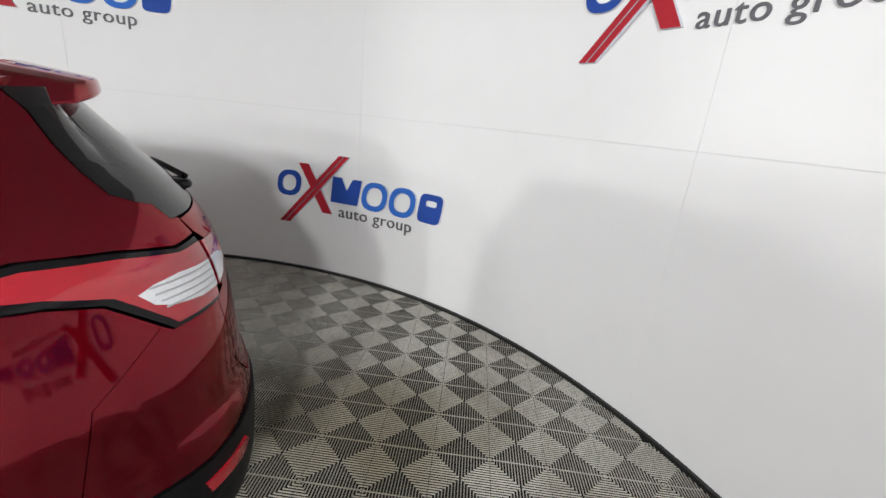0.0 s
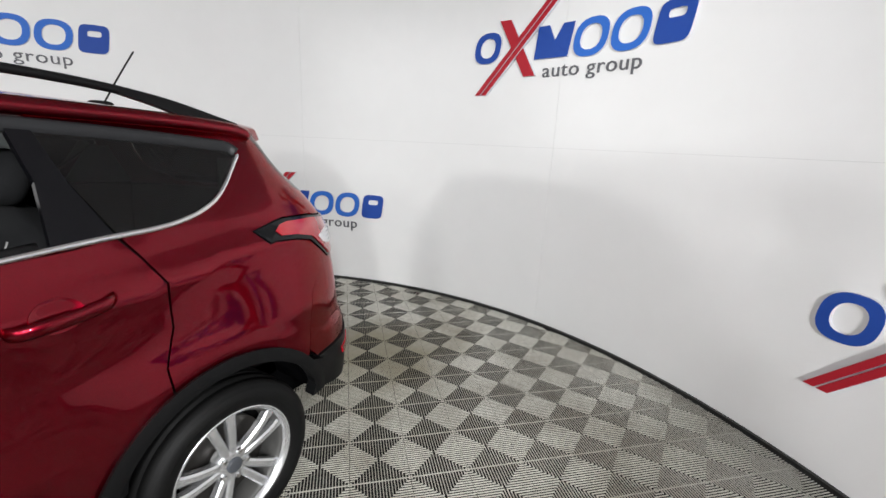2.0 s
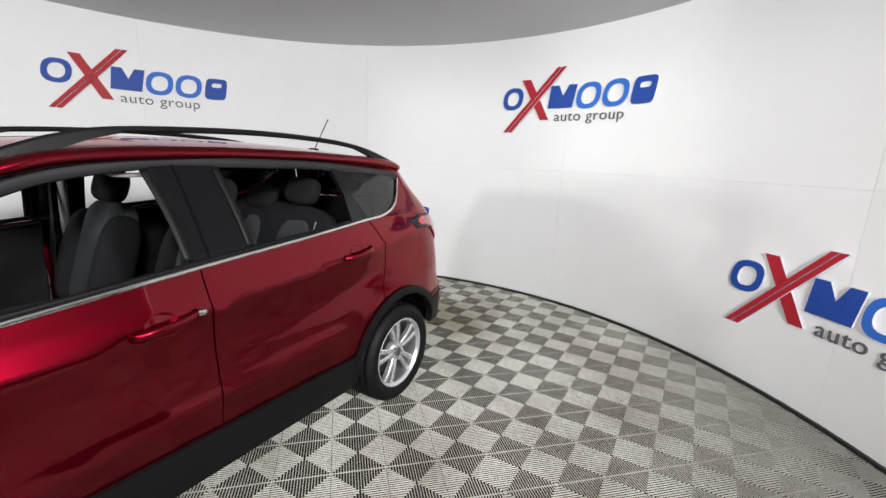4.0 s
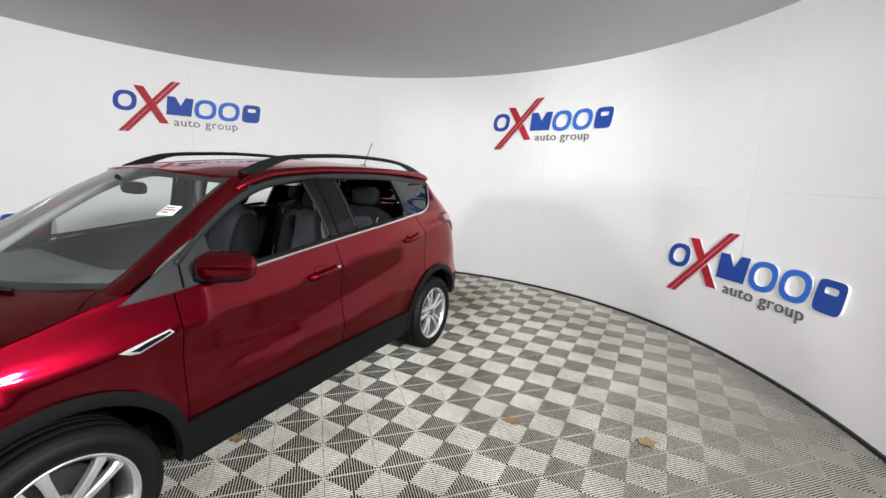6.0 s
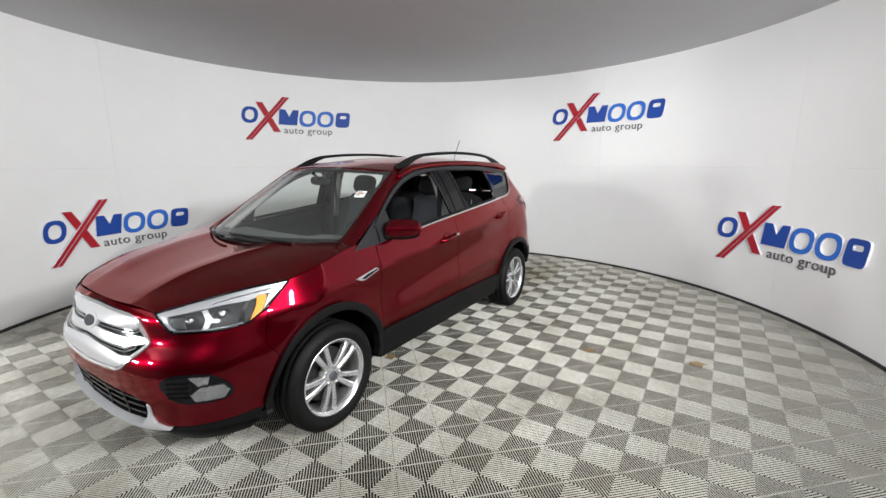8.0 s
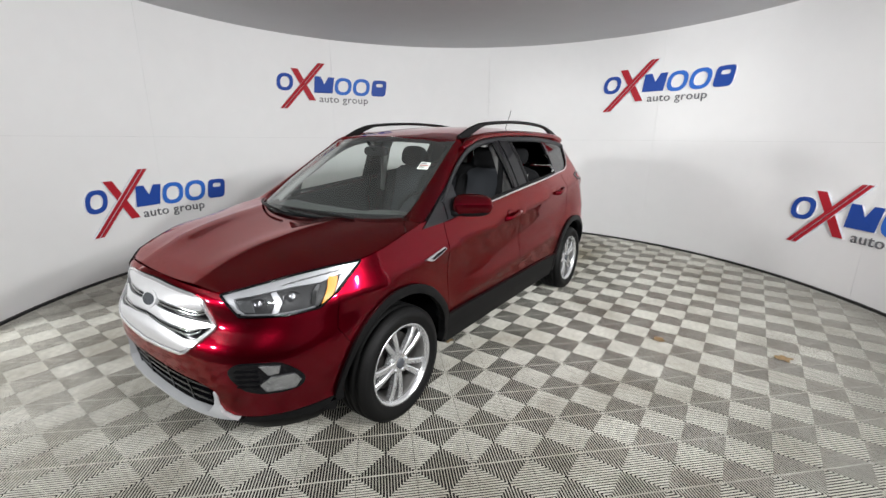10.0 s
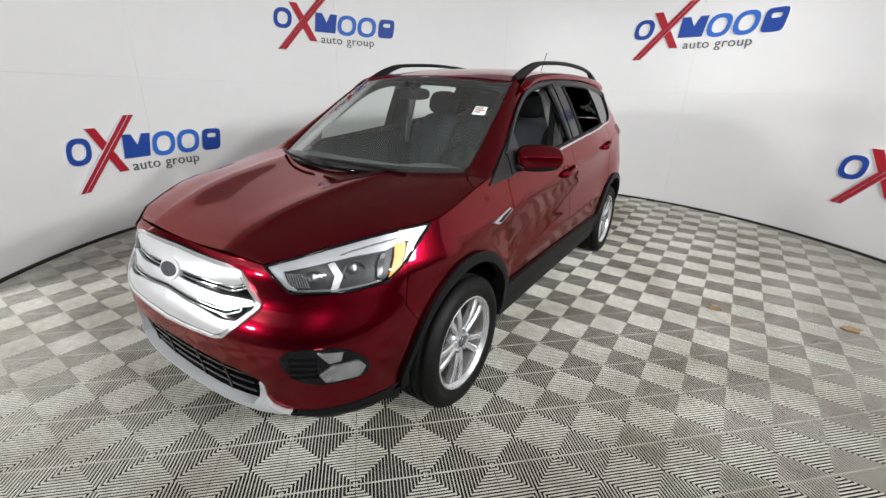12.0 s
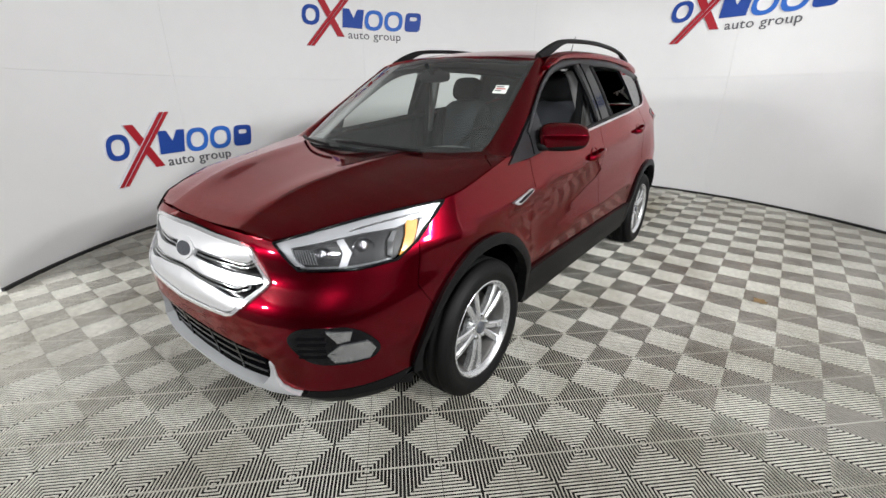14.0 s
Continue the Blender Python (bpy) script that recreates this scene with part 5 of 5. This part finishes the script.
def wheel():
    w = new("wheel")
    tyre = [(-0.105, 0.222), (-0.118, 0.25), (-0.120, 0.28), (-0.112, 0.310), (-0.095, 0.325), (-0.075, 0.330), (-0.072, 0.322), (-0.062, 0.322), (-0.059, 0.331),
            (-0.026, 0.332), (-0.023, 0.323), (-0.013, 0.323), (-0.010, 0.332), (0.010, 0.332), (0.013, 0.323), (0.023, 0.323), (0.026, 0.332), (0.059, 0.331), (0.062, 0.322), (0.072, 0.322),
            (0.075, 0.330), (0.095, 0.325), (0.107, 0.315), (0.113, 0.306), (0.116, 0.304), (0.120, 0.28), (0.1205, 0.268), (0.1175, 0.264), (0.118, 0.25), (0.109, 0.236), (0.100, 0.226)]
    part("tyre", lathe(tyre, 72, True), M_TYRE, w, smooth=True)
    rim = [(-0.10, 0.224), (-0.098, 0.232), (0.098, 0.236), (0.110, 0.233), (0.108, 0.225), (0.088, 0.216), (0.070, 0.203), (0.0, 0.196), (-0.09, 0.205)]
    barrel = [(0.085, 0.2135), (0.070, 0.2025), (0.0, 0.1955), (-0.09, 0.2045), (-0.09, 0.2035), (0.0, 0.1945), (0.070, 0.2015), (0.085, 0.2125)]
    part("rim", lathe(rim, 72, True), M_ALLOY, w, smooth=True)
    part("rim_barrel", lathe(barrel, 72, True), M_BARREL, w, "inner rim, coloured dark for the shade behind the spokes", smooth=True)
    disc = [(0.012, 0.165), (0.018, 0.165), (0.018, 0.06), (0.045, 0.06), (0.045, 0.0), (0.0, 0.0), (0.0, 0.165)]
    part("brake_disc", lathe([(x, max(r, 0.001)) for x, r in disc], 40), M_DISC, w)
    part("brake_backing", lathe([(-0.03, 0.001), (-0.03, 0.2), (-0.035, 0.2), (-0.035, 0.001)], 40), M_DARK, w)
    part("hub", lathe([(0.03, 0.07), (0.072, 0.068), (0.080, 0.058), (0.082, 0.03), (0.082, 0.001)], 40), M_ALLOY, w, smooth=True)
    for i in range(5):
        for side in (1, -1):
            bm = bmesh.new()
            a = radians(72 * i + 90)
            prev = None
            for t in np.linspace(0, 1, 9):
                r = 0.045 + t * 0.172
                off = side * (0.013 + 0.029 * t ** 1.15)
                hw = 0.0150 + 0.0025 * t + 0.008 * max(0, t - 0.8) / 0.2
                x = 0.080 + 0.012 * math.sin(t * 2.4) - 0.004 * t
                pts_ = [(off - hw, x - 0.006), (off - hw * 0.55, x), (off + hw * 0.55, x), (off + hw, x - 0.006), (off + hw * 0.8, x - 0.035), (off - hw * 0.8, x - 0.035)]
                cur = [bm.verts.new((xx, r * math.cos(a) - o * math.sin(a), r * math.sin(a) + o * math.cos(a))) for o, xx in pts_]
                if prev:
                    for k in range(6):
                        bm.faces.new((prev[k], prev[(k + 1) % 6], cur[(k + 1) % 6], cur[k]))
                prev = cur
            bmesh.ops.recalc_face_normals(bm, faces=bm.faces[:])
            part("spoke", bm, M_ALLOY, w)
        b = radians(72 * i + 54)
        part("lug_nut", lathe([(0.07, 0.011), (0.088, 0.011), (0.092, 0.008), (0.092, 0.001)], 6), M_CHROME, w).location = (0, 0.052 * math.cos(b), 0.052 * math.sin(b))
    part("centre_cap", lathe([(0.080, 0.030), (0.090, 0.029), (0.093, 0.024), (0.093, 0.001)], 28), M_BADGE, w, "dark centre cap", smooth=True)
    return w


proto = wheel()
proto.parent = car
proto.matrix_basis = pose(0.778, AX_F, AX_Z, 24, 0, 0)
for x, y, rz, rx in ((0.778, AX_R, 0, 10), (-0.778, AX_F, 180, 40), (-0.778, AX_R, 180, 5)):
    copy_thing(proto, pose(x, y, AX_Z, rx if rz == 0 else 0, 0, rz))
for sgn in (1, -1):
    for yc in (AX_F, AX_R):
        bm = bmesh.new()
        n = 24
        a0, a1 = (0.03, 3.11) if yc == AX_F else (0.15, 3.11)
        ends = [(yc + 0.455 * math.cos(a), AX_Z + 0.445 * math.sin(a)) for a in np.linspace(a0, a1, n + 1)]
        rows_ = [[bm.verts.new((sgn * min(x, float(np.interp(y, _plan[:, 1], _plan[:, 0])) - 0.05), y, z)) for y, z in ends] for x in (0.52, 0.86)]
        for i in range(n):
            bm.faces.new((rows_[0][i], rows_[0][i + 1], rows_[1][i + 1], rows_[1][i]))
        c0 = bm.verts.new((sgn * 0.52, yc, AX_Z))
        for i in range(n):
            bm.faces.new((c0, rows_[0][i], rows_[0][i + 1]))
        part("wheel_liner", bm, M_DARK, car)

# cabin
card_f = [(S(-0.93), 0.45), (S(0.10), 0.45), (S(0.10), belt(0.1) - 0.005)] + [(S(y), belt(y) - 0.005) for y in (-0.3, -0.7, -0.93)]
card_r = [(S(0.14), 0.45), (S(1.02), 0.45), (S(1.08), belt(1.0) - 0.005)] + [(S(y), belt(y) - 0.005) for y in (0.6, 0.14)]
card_b = [(S(1.03), 0.84), (S(1.80), 0.84), (S(1.80), 1.24), (S(1.40), 1.26), (S(1.03), 1.22)]
for outline in (card_f, card_r, card_b):
    panel("door_card", outline, body_xyz, M_SEATD, car, "charcoal door lining", pair=True, out=-0.035, thick=0.03, step=0.1)
inner_cant = [(x * 0.925, y + 0.03, z - 0.035) for x, y, z in cant]
tube("pillar_lining", inner_cant, 0.026, M_TRIM, car, "grey pillar lining", pair=True, seg=10)
panel("tail_pillar_lining", [(S(1.46), 1.25), (S(1.80), 1.25), (S(1.66), 1.45), (S(1.56), 1.45)], body_xyz, M_TRIM, car, pair=True, out=-0.05, thick=0.01, step=0.08)
panel("tailgate_lining", [(4.70, 0.66), (R0, 0.66), (R0, 1.225), (5.0, 1.225), (4.62, 1.235)], body_xyz, M_SEATD, car, "charcoal tailgate lining", both=True, out=-0.045, thick=0.01, step=0.08)
part("underbody", box_bm(-0.52, 0.52, -2.05, 2.08, 0.22, 0.55, 0.04), M_DARK, car)
part("underbody", box_bm(-0.83, 0.83, -0.88, 0.86, 0.24, 0.50, 0.03), M_DARK, car)
part("engine_bay", box_bm(-0.60, 0.60, -1.95, -0.95, 0.5, 0.84, 0.05), M_DARK, car)
part("boot_floor", box_bm(-0.60, 0.60, 0.95, 1.95, 0.5, 0.9, 0.05), M_DARK, car)
for sgn in (1, -1):
    tube("pillar_trim", [(sgn * 0.72, 0.19, 1.05), (sgn * 0.675, 0.18, 1.25), (sgn * 0.60, 0.16, 1.47), (sgn * 0.54, 0.15, 1.55)], 0.045, M_TRIM, car, "pale grey pillar trim", flat=(0.4, 1.1), up=(1, 0, 0), seg=10)
    tube("seat_belt", [(sgn * 0.665, 0.13, 1.48), (sgn * 0.67, 0.12, 1.2), (sgn * 0.69, 0.10, 0.8)], 0.024, M_SEATD, car, "dark seat belt", flat=(0.1, 1.0), up=(1, 0, 0), seg=8)
    tube("grab_handle", smooth_curve([(sgn * 0.60, -0.1, 1.53), (sgn * 0.585, -0.06, 1.50), (sgn * 0.585, 0.06, 1.50), (sgn * 0.60, 0.1, 1.53)], 4), 0.010, M_TRIM, car, seg=6)
panel("headliner", [(0.0, -0.50), (0.5, -0.44), (0.585, -0.38), (0.585, 1.5), (0.0, 1.72)], lambda x, y, o=0: roof_xyz(x, y, o - 0.045), M_TRIM, car, "pale grey headliner", both=True, step=0.1, thick=0.006)
dash = bmesh.new()
prof = [(-1.26, 0.98), (-1.15, 1.045), (-0.92, 1.055), (-0.80, 1.035), (-0.745, 0.98), (-0.73, 0.88), (-0.78, 0.80), (-0.95, 0.80), (-1.2, 0.86)]
rows_ = []
for x in np.linspace(-0.74, 0.74, 25):
    lift = 0.035 * math.exp(-((x - 0.37) / 0.17) ** 2)
    cv = 0.10 * (abs(x) / 0.74) ** 2
    rows_.append([dash.verts.new((x, y + (cv if y < -0.9 else cv * 0.3), z + (lift if z > 0.95 else 0))) for y, z in prof])
for a, b in zip(rows_, rows_[1:]):
    for k in range(len(prof)):
        dash.faces.new((a[k], a[(k + 1) % len(prof)], b[(k + 1) % len(prof)], b[k]))
dash.faces.new(rows_[0]), dash.faces.new(rows_[-1])
bmesh.ops.recalc_face_normals(dash, faces=dash.faces[:])
part("dashboard", dash, M_DASH, car, "black soft dashboard")
tw = Matrix.Translation((0.37, -0.60, 1.0)) @ Matrix.Rotation(radians(-25), 4, "X") @ Matrix.Rotation(radians(90), 4, "Z")
bm = bmesh.new()
ringv = []
for i in range(40):
    t = 2 * math.pi * i / 40
    ringv.append([bm.verts.new(tw @ Vector((0.0 + 0.015 * math.sin(p), (0.185 + 0.015 * math.cos(p)) * math.cos(t), (0.185 + 0.015 * math.cos(p)) * math.sin(t)))) for p in np.linspace(0, 2 * math.pi, 9)[:-1]])
for i in range(40):
    a, b = ringv[i], ringv[(i + 1) % 40]
    for k in range(8):
        bm.faces.new((a[k], a[(k + 1) % 8], b[(k + 1) % 8], b[k]))
bmesh.ops.recalc_face_normals(bm, faces=bm.faces[:])
wheel_s = part("steering_wheel", bm, M_SEATD, car, "black steering wheel", smooth=True)
hub = blob(0, 0, 0, 0.035, 0.075, 0.07)
hub.transform(tw)
part("steering_hub", hub, M_SEATD, wheel_s, smooth=True)
for a in (0, 180, 270):
    c, s_ = math.cos(radians(a)), math.sin(radians(a))
    part("steering_spoke", tube_mesh("steering_spoke", [tw @ Vector((0, 0.05 * c, 0.05 * s_)), tw @ Vector((0, 0.18 * c, 0.18 * s_))], 0.014, seg=8), M_SEATD, wheel_s)


def seat(x, y):
    lean = Matrix.Rotation(radians(-17), 3, "X")
    part("seat_cushion", blob(x, y, 0.66, 0.255, 0.27, 0.10, 4), M_SEAT, car, "grey cloth seat cushion", smooth=True)
    bk = blob(x, y + 0.30, 1.00, 0.235, 0.07, 0.31, 4, turn=lean)
    part("seat_back", bk, M_SEAT, car, "grey cloth seat back with dark bolsters", smooth=True)
    for sg in (1, -1):
        part("seat_bolster", blob(x + sg * 0.205, y + 0.27, 0.98, 0.055, 0.095, 0.27, 3, turn=lean), M_SEATD, car, smooth=True)
    part("head_rest", blob(x, y + 0.375, 1.385, 0.135, 0.06, 0.095, 3, turn=lean), M_SEATD, car, "charcoal head rest", smooth=True)
    for sg in (1, -1):
        part("head_rest_post", tube_mesh("head_rest_post", [(x + sg * 0.05, y + 0.36, 1.25), (x + sg * 0.05, y + 0.375, 1.36)], 0.007, seg=8), M_CHROME, car)


seat(0.37, 0.07), seat(-0.37, -0.075)
part("rear_seat_cushion", blob(0, 0.66, 0.68, 0.64, 0.24, 0.10, 5), M_SEAT, car, smooth=True)
lean = Matrix.Rotation(radians(-20), 3, "X")
back = part("rear_seat_back", blob(0, 0.93, 1.0, 0.66, 0.08, 0.31, 5, turn=lean), M_SEATD, car, "charcoal rear seat back with grey panels", smooth=True)
for x, w in ((-0.385, 0.165), (0.385, 0.165), (0.0, 0.125)):
    part("seat_panel", blob(x, 0.905, 0.985, w, 0.068, 0.27, 4, turn=lean), M_SEAT, back, smooth=True)
    for sg in (1, -1):
        seam = [lean @ Vector((x + sg * w * 0.97, -0.045, z)) + Vector((0, 0.905, 0.985)) for z in np.linspace(-0.22, 0.23, 6)]
        part("seat_seam", tube_mesh("seat_seam", seam, 0.006, seg=6), M_TRIM, back)
for x in (-0.38, 0.38, 0.0):
    part("rear_head_rest", blob(x, 0.99, 1.385 if x else 1.32, 0.13, 0.05, 0.085, 3, turn=lean), M_SEATD, car, smooth=True)
part("centre_console", box_bm(-0.12, 0.12, -0.9, 0.15, 0.5, 0.80, 0.04), M_SEATD, car)
part("inner_mirror", blob(0.0, -0.60, 1.455, 0.115, 0.022, 0.035, 3.5), M_SEATD, car, "inner mirror", smooth=True)
tube("inner_mirror_stem", [(0.0, -0.62, 1.47), (0.0, -0.68, 1.52)], 0.012, M_SEATD, car, seg=8)


# pieces that belong to a part of the car hang under that part


def middle(ob):
    cs = [Vector(c) for c in ob.bound_box]
    return sum(cs, Vector()) / 8


def hang(pieces, owners):
    """Moves each piece under the nearest owner on its own side."""
    kids = [o for o in bpy.data.objects if o.parent == car and o.type == "MESH"]
    own = [o for o in kids if o.name.split(".")[0] in owners]
    for o in kids:
        if o.name.split(".")[0] in pieces:
            m = middle(o)
            o.parent = min(own, key=lambda q: (middle(q) - m).length)


hang(("door_handle", "handle_cup", "lock_barrel"), ("front_door", "rear_door"))
hang(("lamp_reflector_strip", "turn_lamp", "lamp_corner", "lamp_bowl", "lamp_divider", "head_lamp_cover", "head_lamp_seal", "lamp_comb", "lamp_trim", "lamp_flute", "red_lens", "reversing_lamp"), ("head_lamp", "tail_lamp"))
hang(("gate_lamp_lens",), ("gate_lamp",))
hang(("badge",), ("badge_rim",))
hang(("fog_lamp", "fog_pocket_rib"), ("fog_lamp_surround",))
hang(("vent_insert",), ("side_vent",))
hang(("rail_foot",), ("roof_rail",))
hang(("grille_bar", "grille_strip", "grille_strip_end", "grille_frame"), ("grille",))
hang(("intake_slat", "intake_post"), ("lower_grille",))
hang(("head_rest", "head_rest_post", "seat_bolster"), ("seat_back",))
hang(("rear_head_rest",), ("rear_seat_back",))
hang(("sticker_print",), ("windscreen_sticker",))
hang(("wiper_pivot",), ("rear_wiper",))
hang(("sail_line",), ("mirror_sail",))
hang(("pillar_gap",), ("b_pillar_cover",))
